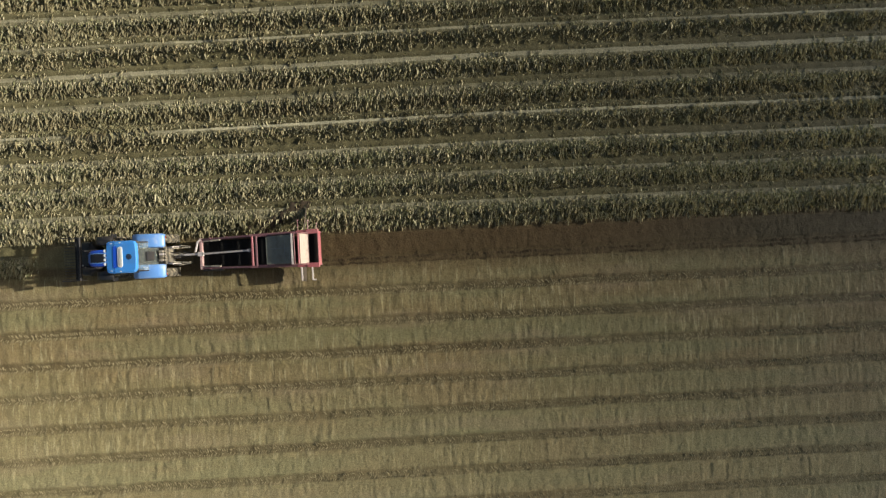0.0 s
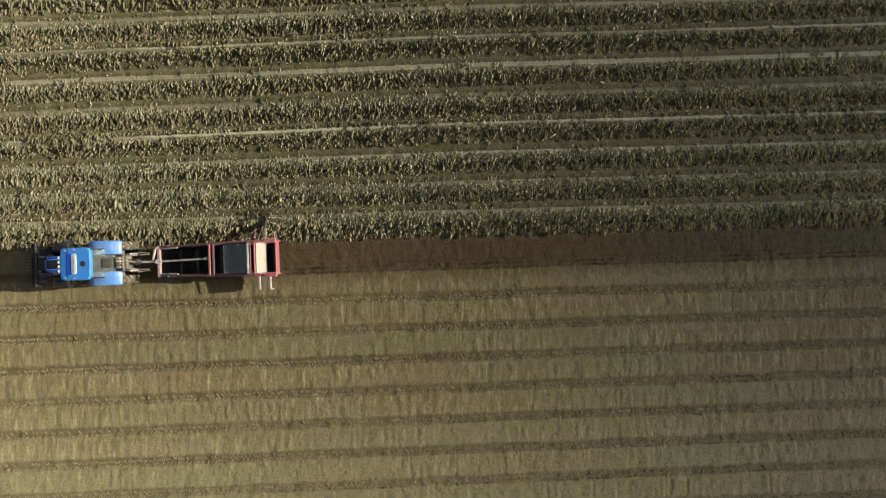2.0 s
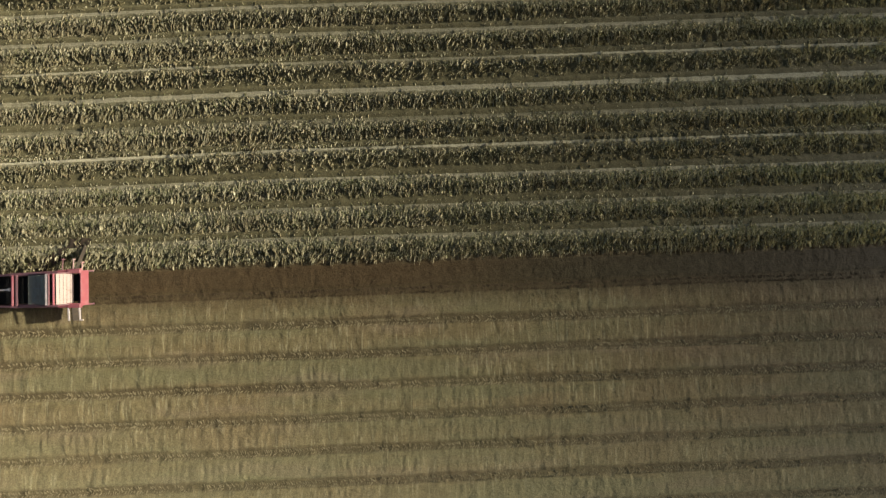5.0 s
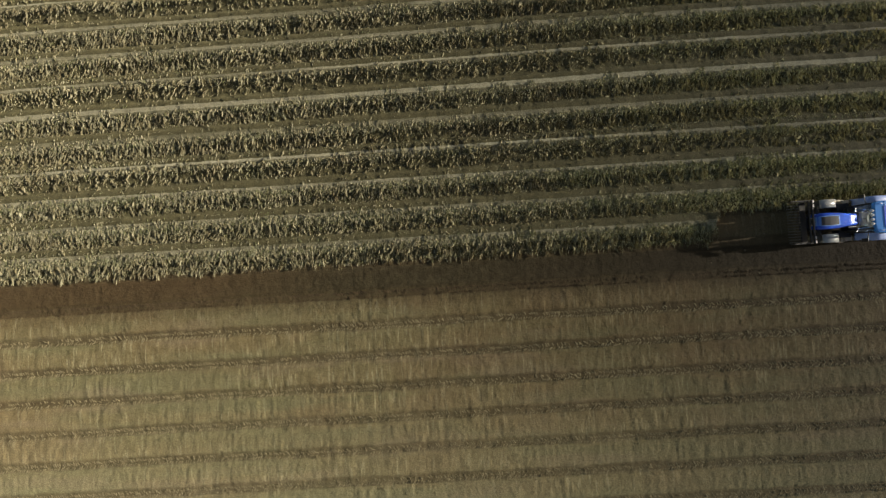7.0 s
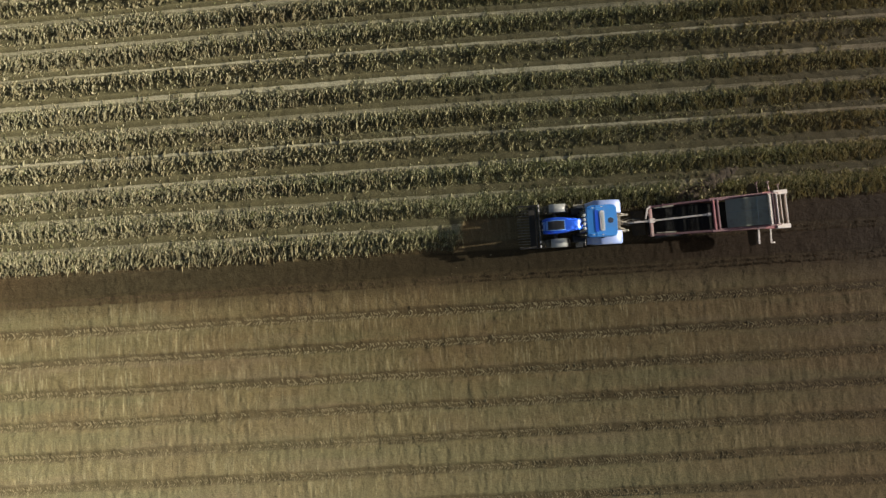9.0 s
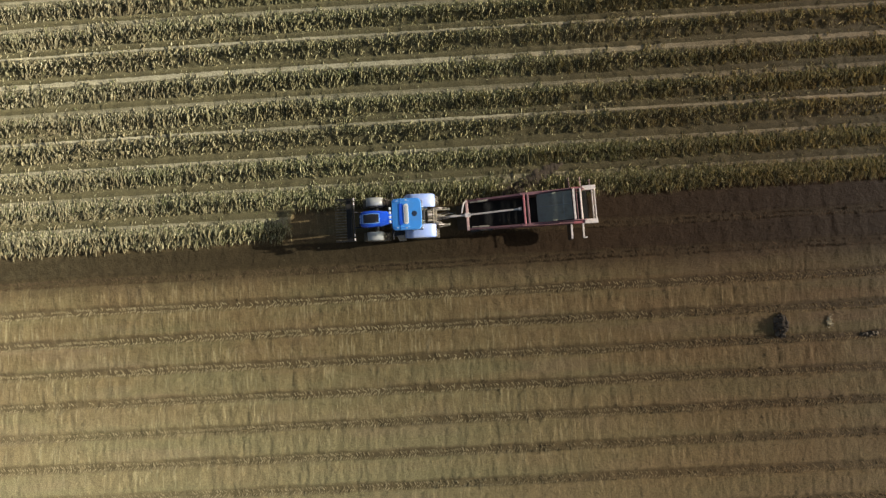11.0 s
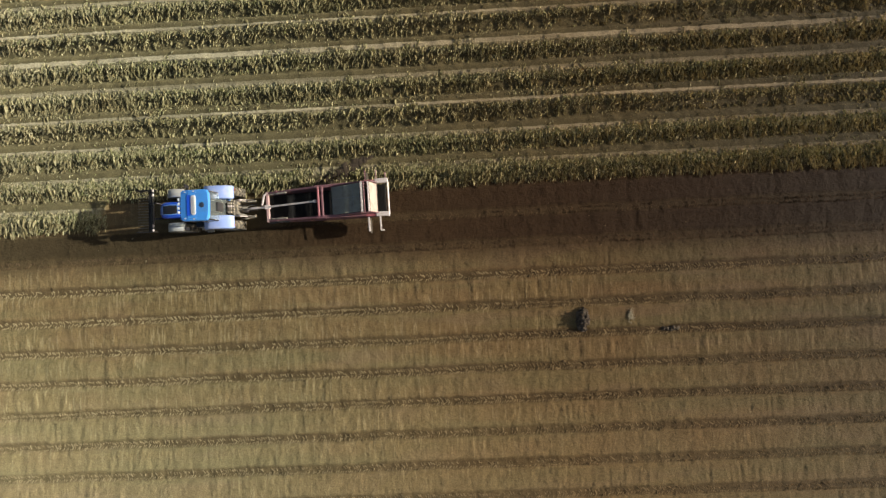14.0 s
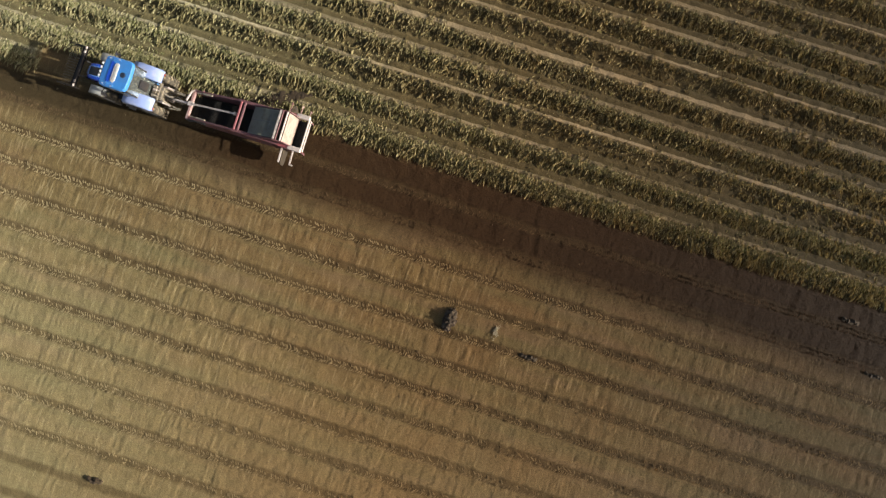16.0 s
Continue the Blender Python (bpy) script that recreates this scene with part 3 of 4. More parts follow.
def soil_clods():
    """Loose crumbs and clods on the lifted ground, most on the fresh strips."""
    n = 2600
    x, y = rng.uniform(X0, X1, n), rng.uniform(-18, 3.6, n)
    off = np.abs((y / PITCH + 0.5) % 1.0 - 0.5) * PITCH
    keep = (rng.random(n) < np.where(y > -0.2, 0.25, np.where(off < 0.4, 0.9, 0.35))) & ~((x < CUT_B) & (y > 1.7)) & ~((x < CUT_A) & (y > -0.1))
    x, y = x[keep], y[keep]
    s = rng.gamma(2.0, 0.009, len(x)) + 0.010
    return tagged(wedges("soil_clods", np.stack([x, y, height(x, y)], 1), np.stack([s, s * rng.uniform(0.7, 1.3, len(x)), s * rng.uniform(0.6, 1.0, len(x))], 1),
                         rng.uniform(0, 6.28, len(x)), CLOD), "loose crumbs and clods of brown soil", "clods", kind="stuff")


def crop_row(k):
    """The haulm of one bed: loose pale litter next to the crust, then fringes of limp plants that hang towards the lifted ground."""
    xa, xb = -87.0, 50.0
    if k == 0:
        xb = TOPPED_A
    if k == 1:
        xb = TOPPED_B
    r = np.random.default_rng(100 + k)
    _, width, litter, one, two = BEDS[k]
    def spread(a, b, n):
        return r.uniform(xa, xb, n), r.uniform(a, b, n)
    length = xb - xa
    xs_, ss_, kind = [], [], []
    # litter: scattered flat blades
    x, s = spread(0.5 * width + 0.02, max(one[0], 0.3) + 0.05, int(length * litter * (420 if k < 4 else 330) * max(one[0], 0.3)))
    xs_.append(x), ss_.append(s), kind.append(np.zeros(len(x)))
    x, s = spread(one[1], one[1] + 0.22, int(length * litter * 40))
    xs_.append(x), ss_.append(s), kind.append(np.zeros(len(x)))
    x, s = spread(one[1], 1.42, int(length * litter * 24))
    xs_.append(x), ss_.append(s), kind.append(np.zeros(len(x)))
    x, s = spread(-0.12 if k < 4 else 0.06, 1.45, int(length * (70 if k < 4 else 22)))      # stray blades all over the bed
    xs_.append(x), ss_.append(s), kind.append(np.zeros(len(x)))
    # fringes: loose plants of a few blades each
    for a, b, thick in (one, two, (one[1] + 0.05, max(one[1] + 0.06, 1.20), 0.15)):
        n = int(length * thick * (b - a + 0.04) * 70)
        px, ps = spread(a, b, n)
        ps = a + (ps - a) * (1.0 + 0.45 * soft_noise(px, px * 0 + k * 3.7, 3.1, 330 + k))
        ok = r.random(n) < 0.74 + 0.45 * soft_noise(px, ps + k * 5.1, 1.3, 300 + k) + 0.45 * soft_noise(px, ps + k * 1.7, 0.34, 390 + k) + 0.3 * soft_noise(px, ps + k * 2.3, 6.0, 360 + k)
        px, ps = np.repeat(px[ok], 3), np.repeat(ps[ok], 3)
        xs_.append(px + r.normal(0, 0.035, len(px))), ss_.append(ps - 0.02 + r.normal(0, 0.07, len(px))), kind.append(np.ones(len(px)))
    px, ps = spread(-0.16, 0.5 * width + 0.10, int(length * 16))       # haulm fallen over the crust in places
    ok = soft_noise(px, px * 0 + k * 4.1, 0.9, 420 + k) + 0.6 * soft_noise(px, ps + k, 4.0, 440 + k) > 0.38
    px, ps = np.repeat(px[ok], 3), np.repeat(ps[ok], 3)
    xs_.append(px + r.normal(0, 0.05, len(px))), ss_.append(ps + r.normal(0, 0.05, len(px))), kind.append(np.zeros(len(px)))
    x, s, kind = np.concatenate(xs_), np.concatenate(ss_), np.concatenate(kind)
    nominal = PITCH * (k + 0.5)
    line = nominal + drift(x, np.full(len(x), nominal + 0.2))
    y = line - s + 0.05 * soft_noise(x, x * 0 + k, 3, 500 + k) + 0.07 * kind * soft_noise(x, s * 0.6 + k, 0.7, 520 + k)
    edge = PITCH * ((x > CUT_A).astype(float) + (x > CUT_B))
    keep = y > edge + r.normal(0.06, 0.05, len(x)) + 0.10 * kind
    if k < 2:                                             # run-down haulm in front of the tractors
        keep &= r.random(len(x)) > 0.8 * ramp01(x, xb - 1.4, xb)
    for gap in (Vector((0, 0, 0)), TRACTOR_GAP):         # haulm left out where the shaded patch lies beside the harvesters
        keep &= ~((((x - 1.4 - gap.x) / 1.5) ** 2 + ((y - 4.35 - gap.y) / 0.5) ** 2 < 1) & (r.random(len(x)) < 0.85))
    x, y, s, kind = x[keep], y[keep], s[keep], kind[keep]
    n, hang = len(x), kind > 0.5
    ang = np.where(r.random(n) < np.where(hang, 0.94, 0.8), -math.pi / 2 - 0.08 + r.normal(0, 0.2, n), r.uniform(0, 2 * math.pi, n))
    L, w = np.where(hang, r.uniform(0.20, 0.46, n), r.uniform(0.12, 0.30, n)), np.where(hang, r.gamma(5.0, 0.0060, n), r.uniform(0.012, 0.036, n))
    rise = np.where(hang, r.uniform(0.015, 0.075, n), r.uniform(0.005, 0.03, n))
    droop = np.where(hang, r.uniform(-0.09, 0.02, n), r.uniform(-0.03, 0.01, n))
    ang = ang + np.where(hang, 0.38 * soft_noise(x, y, 0.8, 540 + k), 0.0)      # neighbours lie the same way
    L = L * np.where(hang, 1.08 + 0.4 * soft_noise(x, y, 0.6, 560 + k), 1.0)
    L = L * (0.8 if one[1] - one[0] < 0.2 and k > 3 else 1.0)
    dx, dy = np.cos(ang), np.sin(ang)
    stand = np.radians(np.where(hang, 68, 58) + r.normal(0, 15, n))
    stand = np.where(r.random(n) < 0.5, stand, math.pi - stand)
    px, py, pz = -dy * np.cos(stand), dx * np.cos(stand), np.abs(np.sin(stand))
    z0 = height(x, y) + np.where(hang, r.uniform(0.0, 0.05, n), r.uniform(0.0, 0.02, n))
    def pt(along, side, z):
        return np.stack([x + dx * L * along + px * w * side, y + dy * L * along + py * w * side, z + pz * w * side], 1)
    v = np.stack([pt(0, 0.0, z0), pt(0.5, 1.0, z0 + rise), pt(0.5, -1.0, z0 + rise), pt(1.0, 0.0, z0 + rise + droop)], 1)
    f = np.array([[0, 2, 1], [1, 2, 3]])
    faces = (np.arange(n)[:, None, None] * 4 + f[None]).reshape(-1, 3)
    ob = mesh_from("crop_row", v.reshape(-1, 3), faces, LEAF)
    paled = (0.38 if k < 7 else 0.22) * ramp01(-x, 22.0, 40.0) * (1 - (k > 3) * ramp01(-x, 48.0, 66.0)) + 0.22 * (1 - ramp01(s, 0.35, 0.9))      # palest near the crust and between the teams
    dry = np.where(hang, paled, 1.15 if k < 4 else 1.0)
    ob.data.attributes.new("dry", "FLOAT", "POINT").data.foreach_set("value", np.repeat(dry, 4).astype(np.float32))
    return tagged(ob, "withering olive potato haulm on a raised soil bed", "crop row", "standing crop rows", "stuff")


def shade_clods(gap, n):
    """Dark clods laid slantwise over the standing bed, standing in for shade beside a harvester."""
    u = rng.random(n) ** 0.8
    x = gap.x + 0.3 + 3.4 * u + rng.normal(0, 0.12, n)
    y = gap.y + 3.75 + 1.65 * u + rng.normal(0, 1, n) * (0.20 - 0.14 * u)
    s = rng.gamma(2.5, 0.018, n) + 0.02
    return tagged(wedges("shade_clods", np.stack([x, y, height(x, y) + 0.01], 1), np.stack([s * 1.5, s, s * 0.5], 1), rng.uniform(0, 6.28, n), DARK_SOIL),
                  "dark clods standing in for shade on the crop beside the harvester", "clods", kind="stuff")


tread_marks(range(1, 11), TREAD, "chevron tyre prints of pressed dry soil")
tread_marks((-1, 0), MOIST_TREAD, "chevron tyre prints in dark moist soil")
edge_prints(PITCH * 2 - 0.12, TRACK_B0, 50.0, MOIST_TREAD, "small tyre prints at the foot of the crop")
edge_prints(PITCH - 0.12, TRACK_A0, CUT_B - 2, MOIST_TREAD, "small tyre prints at the foot of the crop")
shade_clods(Vector((0, 0, 0)), 300)
shade_clods(TRACTOR_GAP, 110)
soil_crumb()
soil_clods()
for k in range(len(BEDS)):
    crop_row(k)


# ---- tractor ----
def thing(name, label, category, group=""):
    return tagged(new(name), label, category, group)


def tractor(rake_in_front):
    """Heads along -x; its origin lies on the ground under the rear axle."""
    t = thing("tractor", "blue tractor with white roof hatch and raised front rake" if rake_in_front else "blue tractor with white roof hatch and rake, front blackened for shade", "tractor", "tractors")
    # chassis, gearbox, engine
    bm = bmesh.new()
    box(bm, -3.35, 0.35, -0.30, 0.30, 0.62, 1.12, 0.06)
    box(bm, -0.45, 0.55, -0.42, 0.42, 0.66, 1.25, 0.08)
    rod(bm, (-0.10, -0.75, 0.82), (-0.10, 0.75, 0.82), 0.17, 16)
    rod(bm, (-2.80, -0.8, 0.76), (-2.80, 0.8, 0.76), 0.11, 12)
    part("chassis", bm, MUDDY, t, "muddy cast-iron gearbox and axles")
    # bonnet
    bm = bmesh.new()
    secs = []
    for x, hw, zt in ((-3.62, 0.34, 1.48), (-3.55, 0.41, 1.60), (-3.38, 0.45, 1.68), (-3.0, 0.46, 1.73), (-2.45, 0.42, 1.77), (-2.0, 0.34, 1.80), (-1.62, 0.33, 1.82)):
        secs.append([(x, y, z) for y, z in rounded(-hw, hw, 1.0, zt, 0.13, 4)])
    loft(bm, secs)
    bonnet = part("bonnet", bm, DEEP_BLUE, t, "glossy dark blue bonnet", True)
    bm = bmesh.new()
    loft(bm, [[(x, y, z) for y, z in rounded(-w, w, zt - 0.06, zt + 0.012, 0.03, 3)] for x, w, zt in ((-3.60, 0.20, 1.55), (-3.40, 0.24, 1.67), (-2.95, 0.26, 1.737), (-2.55, 0.23, 1.768))])
    part("vent_panel", bm, BLACK, bonnet, "black vent panel")
    bm = bmesh.new()
    loft(bm, [[(x, y, z) for y, z in rounded(-w, w, zt - 0.06, zt + 0.007, 0.03, 3)] for x, w, zt in ((-3.62, 0.24, 1.55), (-3.41, 0.285, 1.67), (-2.95, 0.305, 1.737), (-2.50, 0.275, 1.772))])
    part("vent_trim", bm, GUARD_BLUE, bonnet, "paler blue trim round the vent")
    bm = bmesh.new()
    for i in range(7):
        box(bm, -3.68, -3.60, -0.2, 0.2, 1.02 + 0.055 * i, 1.045 + 0.055 * i, 0.006)
    part("grille", bm, BLACK, bonnet)
    for s in (-1, 1):
        bm = bmesh.new()
        box(bm, -3.67, -3.58, s * 0.17 - 0.06, s * 0.17 + 0.06, 1.33, 1.40, 0.015)
        part("headlight", bm, LAMP_GLASS, bonnet)
    bm = bmesh.new()
    rod(bm, (-1.75, -0.56, 1.1), (-1.75, -0.56, 2.55), 0.055, 12)
    rod(bm, (-1.75, -0.56, 2.55), (-1.68, -0.58, 2.72), 0.05, 12)
    rod(bm, (-1.75, -0.56, 1.35), (-1.75, -0.56, 1.95), 0.085, 14)
    part("exhaust", bm, BLACK, t)
    # cab
    bm = bmesh.new()
    feet = ((-1.60, 0.70), (-0.62, 0.83), (-0.06, 0.76))
    tops = ((-1.52, 0.75), (-0.70, 0.81), (-0.24, 0.74))
    for (xf, yf), (xt, yt) in zip(feet, tops):
        for s in (-1, 1):
            beam(bm, (xf, s * yf, 1.2), (xt, s * yt, 2.72), 0.07, 0.07, 0.01)
    for x, hw in ((-1.6, 0.66), (-0.06, 0.70)):
        beam(bm, (x, -hw, 1.25), (x, hw, 1.25), 0.08, 0.1)
    cab = part("cab_frame", bm, BLACK, t)
    bm = bmesh.new()
    box(bm, -1.62, -0.04, -0.7, 0.7, 0.78, 1.28, 0.05)
    part("cab_floor", bm, RAKE, cab, "dusty black cab floor")
    def pane(a, b, c, d):
        bm = bmesh.new()
        ps = [Vector(p) for p in (a, b, c, d)]
        nrm = (ps[1] - ps[0]).cross(ps[2] - ps[0]).normalized() * 0.006
        loft(bm, [[p - nrm for p in ps], [p + nrm for p in ps]])
        part("window_pane", bm, CAB_GLASS, cab).visible_shadow = False
    for s in (-1, 1):
        pane((-1.58, s * 0.71, 1.3), (-0.59, s * 0.825, 1.3), (-0.63, s * 0.81, 2.68), (-1.50, s * 0.75, 2.68))
        pane((-0.58, s * 0.825, 1.3), (-0.10, s * 0.76, 1.3), (-0.26, s * 0.745, 2.68), (-0.66, s * 0.805, 2.68))
    pane((-1.63, -0.68, 1.78), (-1.63, 0.68, 1.78), (-1.54, 0.72, 2.68), (-1.54, -0.72, 2.68))
    pane((-0.03, -0.74, 1.32), (-0.03, 0.74, 1.32), (-0.20, 0.71, 2.66), (-0.20, -0.71, 2.66))
    bm = bmesh.new()
    box(bm, -0.62, -0.12, -0.26, 0.26, 1.5, 1.66, 0.05)
    box(bm, -0.16, -0.02, -0.25, 0.25, 1.6, 2.2, 0.05)
    part("driver_seat", bm, SEAT_CLOTH, cab)
    bm = bmesh.new()
    rod(bm, (-1.35, 0, 1.3), (-1.1, 0, 1.85), 0.04)
    bmesh.ops.create_cone(bm, cap_ends=True, segments=20, radius1=0.2, radius2=0.2, depth=0.03, matrix=Matrix.Translation((-1.09, 0, 1.88)) @ Matrix.Rotation(radians(25), 4, "Y"))
    part("steering_wheel", bm, BLACK, cab)
    for sd in (-1, 1):
        bm = bmesh.new()
        box(bm, -0.95, -0.15, sd * 0.50 - 0.13, sd * 0.50 + 0.13, 1.28, 1.62, 0.05)
        part("side_console", bm, plain("console_grey", (0.075, 0.072, 0.062), 0.6), cab)
    bm = bmesh.new()
    box(bm, -1.60, -1.38, -0.36, 0.36, 1.28, 1.85, 0.05)
    part("dashboard", bm, SEAT_CLOTH, cab)
    # roof
    bm = bmesh.new()
    out = [(-1.28, -0.83), (-1.28, 0.83), (-0.42, 0.84), (-0.24, 0.80), (-0.15, 0.66), (-0.12, 0.0), (-0.15, -0.66), (-0.24, -0.80), (-0.42, -0.84)]
    plate(bm, out[::-1], 2.70, 2.90, 0.045)
    roof = part("roof", bm, BLUE, t, "bright blue cab roof")
    bm = bmesh.new()
    out = [(-1.285, -0.83), (-1.285, 0.83), (-1.55, 0.81), (-1.66, 0.73), (-1.69, 0.0), (-1.66, -0.73), (-1.55, -0.81)]
    loft(bm, [[(x, y, 2.66) for x, y in out], [(x, y, 2.84 + 0.12 * (x + 1.285)) for x, y in out], [(x * 0.985, y * 0.97, 2.885 + 0.12 * (x + 1.285)) for x, y in out]])
    part("visor", bm, BLUE, roof)
    bm = bmesh.new()
    plate(bm, rounded(-1.04, -0.80, -0.53, 0.53, 0.115, 5), 2.89, 2.935, 0.04)
    hatch = part("roof_hatch", bm, PALE_PLASTIC, roof, "white oval roof hatch")
    bm = bmesh.new()
    plate(bm, rounded(-0.975, -0.865, -0.43, 0.43, 0.05, 4), 2.932, 2.946, 0.02)
    part("hatch_inset", bm, plain("hatch_grey", (0.45, 0.48, 0.5), 0.35), hatch)
    bm = bmesh.new()
    plate(bm, rounded(-1.275, -1.09, -0.56, 0.56, 0.03, 3), 2.885, 2.903, 0.01)
    part("front_panel", bm, DEEP_BLUE, roof, "darker blue strip ahead of the hatch")
    for sd in (-1, 1):
        bm = bmesh.new()
        beam(bm, (-1.52, sd * 0.66, 2.885), (-0.78, sd * 0.68, 2.915), 0.055, 0.04, 0.015)
        part("roof_rail", bm, BLUE, roof)
    bm = bmesh.new()
    for turn in range(4):
        a = math.pi * turn / 4
        box(bm, -0.64, -0.34, -0.045, 0.045, 2.888, 2.906, 0.012, Matrix.Rotation(a, 4, "Z"))
    plate(bm, rounded(-0.60, -0.38, -0.10, 0.10, 0.06, 4), 2.888, 2.914, 0.03)
    part("vent", bm, plain("vent_blue_black", (0.02, 0.035, 0.07), 0.5, dirty=0.1), roof, "small dark roof vent")
    for y in (-0.34, -0.113, 0.113, 0.34):
        bm = bmesh.new()
        rod(bm, (-1.66, y, 2.72), (-1.77, y, 2.755), 0.07, 14)
        lamp = part("work_lamp", bm, BLACK, roof)
        bm = bmesh.new()
        bmesh.ops.create_uvsphere(bm, u_segments=14, v_segments=8, radius=0.088, matrix=Matrix.Translation((-1.78, y, 2.77)) @ Matrix.Diagonal((0.85, 1, 0.8, 1)))
        part("lens", bm, LAMP_GLASS, lamp, "", True)
    for x, y in ((-1.38, 0.68), (-1.38, -0.68), (-0.92, 0.72), (-0.92, -0.72)):
        bm = bmesh.new()
        box(bm, x - 0.045, x + 0.045, y - 0.035, y + 0.035, 2.85, 2.91, 0.012)
        part("marker_lamp", bm, PALE_PLASTIC, roof)
    for s in (-1, 1):
        bm = bmesh.new()
        rod(bm, (-1.6, s * 0.68, 2.35), (-1.72, s * 1.08, 2.38), 0.018, 8)
        arm = part("mirror_arm", bm, BLACK, t)
        bm = bmesh.new()
        box(bm, -1.73, -1.68, s * 1.15 - 0.09, s * 1.15 + 0.09, 2.05, 2.40, 0.02)
        part("mirror", bm, BLACK, arm)
    # rear mudguards
    for s in (-1, 1):
        bm = bmesh.new()
        path = ((0.56, 1.64), (0.47, 1.74), (0.25, 1.87), (-0.15, 1.95), (-0.6, 1.97), (-0.94, 1.92), (-1.14, 1.58), (-1.20, 1.15))
        secs = []
        for i, (x, z) in enumerate(path):
            w0, w1 = (0.46, 1.20) if 0 < i < 6 else (0.50, 1.14)
            ring = [(w0, z - 0.05), (w0, z), (w0 + 0.08, z + 0.025), (w1 - 0.10, z + 0.02), (w1 - 0.02, z - 0.02), (w1, z - 0.09), (w1 - 0.04, z - 0.1), (w1 - 0.12, z - 0.03)]
            secs.append([(x, s * a, b) for a, b in ring])
        loft(bm, secs)
        guard = part("rear_mudguard", bm, PALE_GUARD if rake_in_front else GUARD_BLUE, t, "blue rear mudguard with pale sheen painted in" if rake_in_front else "glossy blue rear mudguard", True)
        bm = bmesh.new()
        box(bm, 0.50, 0.545, s * 1.0 - 0.05, s * 1.0 + 0.05, 1.50, 1.56, 0.012)
        part("tail_lamp", bm, plain("tail_lamp_red", (0.5, 0.05, 0.04), 0.2, dirty=0.1), guard)
        bm = bmesh.new()
        box(bm, -1.22, 0.1, s * 0.50 - 0.04, s * 0.50 + 0.04, 1.1, 1.75, 0.02)
        part("inner_guard", bm, BLUE, guard)
        # front mudguards
        bm = bmesh.new()
        secs = []
        for a in range(55, 132, 11):
            x, z = -2.82 + 0.84 * math.cos(radians(a)), 0.76 + 0.84 * math.sin(radians(a))
            secs.append([(x, s * 0.72, z), (x, s * 1.18, z), (x * 0.995 - 0.01, s * 1.18, z - 0.03), (x * 0.995 - 0.01, s * 0.72, z - 0.03)])
        loft(bm, secs)
        # the lead tractor's front mudguards are blackened for the shade they lie in
        part("front_mudguard", bm, GREY_GUARD if rake_in_front else BLACK, t, "pale grey front mudguard" if rake_in_front else "front mudguard blackened for shade", True)
        # steps and tanks beside the cab
        bm = bmesh.new()
        box(bm, -1.95, -1.25, s * 0.74 - 0.22, s * 0.74 + 0.22, 0.6, 1.05, 0.06)
        part("fuel_tank", bm, BLACK, t)
        bm = bmesh.new()
        for i in range(3):
            box(bm, -1.62, -1.22, s * (1.0 + 0.05 * (2 - i)) - 0.12, s * (1.0 + 0.05 * (2 - i)) + 0.12, 0.45 + 0.27 * i, 0.49 + 0.27 * i, 0.01)
        for x in (-1.64, -1.22):
            beam(bm, (x, s * 1.1, 0.42), (x, s * 0.98, 1.15), 0.03, 0.03, 0.005)
        part("cab_step", bm, IRON, t)
    wheel("rear_wheel", t, (-0.10, 0.93, 0.82), 0.82, 0.48, 20, 0.44)
    wheel("rear_wheel", t, (-0.10, -0.93, 0.82), 0.82, 0.48, 20, 0.44)
    wheel("front_wheel", t, (-2.80, 0.95, 0.76), 0.76, 0.44, 18, 0.40)
    wheel("front_wheel", t, (-2.80, -0.95, 0.76), 0.76, 0.44, 18, 0.40)
    # rear linkage
    for s in (-1, 1):
        bm = bmesh.new()
        beam(bm, (0.45, s * 0.36, 0.75), (1.32, s * 0.44, 0.62), 0.06, 0.09)
        rod(bm, (1.28, s * 0.38, 0.62), (1.28, s * 0.50, 0.62), 0.07, 12)
        part("lower_link", bm, IRON, t)
        bm = bmesh.new()
        beam(bm, (0.42, s * 0.30, 1.32), (0.85, s * 0.38, 1.28), 0.07, 0.08)
        rod(bm, (0.85, s * 0.38, 1.28), (0.95, s * 0.41, 0.70), 0.03, 8)
        part("lift_arm", bm, IRON, t)
    bm = bmesh.new()
    rod(bm, (0.5, 0, 1.22), (1.05, 0, 1.12), 0.035, 8)
    part("top_link", bm, IRON, t)
    bm = bmesh.new()
    box(bm, 0.10, 0.62, -0.34, 0.34, 1.20, 1.38, 0.05)
    rod(bm, (0.42, -0.44, 1.36), (0.42, 0.44, 1.36), 0.06, 12)
    box(bm, 0.16, 0.34, -0.12, 0.16, 1.36, 1.47, 0.03)
    part("lift_housing", bm, MUDDY, t)
    for i, y in enumerate((-0.24, -0.08, 0.08, 0.24)):
        bm = bmesh.new()
        box(bm, 0.12, 0.34, y - 0.055, y + 0.055, 1.38, 1.50 + 0.02 * (i % 2), 0.015)
        rod(bm, (0.34, y, 1.44), (0.44, y, 1.44), 0.035, 8)
        part("spool_valve", bm, (IRON, MUDDY, PALE_STEEL, IRON)[i], t)
    for s in (-1, 1):
        bm = bmesh.new()
        rod(bm, (0.30, s * 0.42, 1.10), (0.72, s * 0.46, 1.20), 0.05, 10)
        rod(bm, (0.72, s * 0.46, 1.20), (0.98, s * 0.47, 0.95), 0.028, 8)
        part("lift_ram", bm, PALE_STEEL, t)
        bm = bmesh.new()
        rod(bm, (0.42, s * 0.56, 0.66), (1.20, s * 0.50, 0.62), 0.028, 8)
        rod(bm, (0.70, s * 0.55, 0.65), (0.88, s * 0.53, 0.64), 0.045, 8)
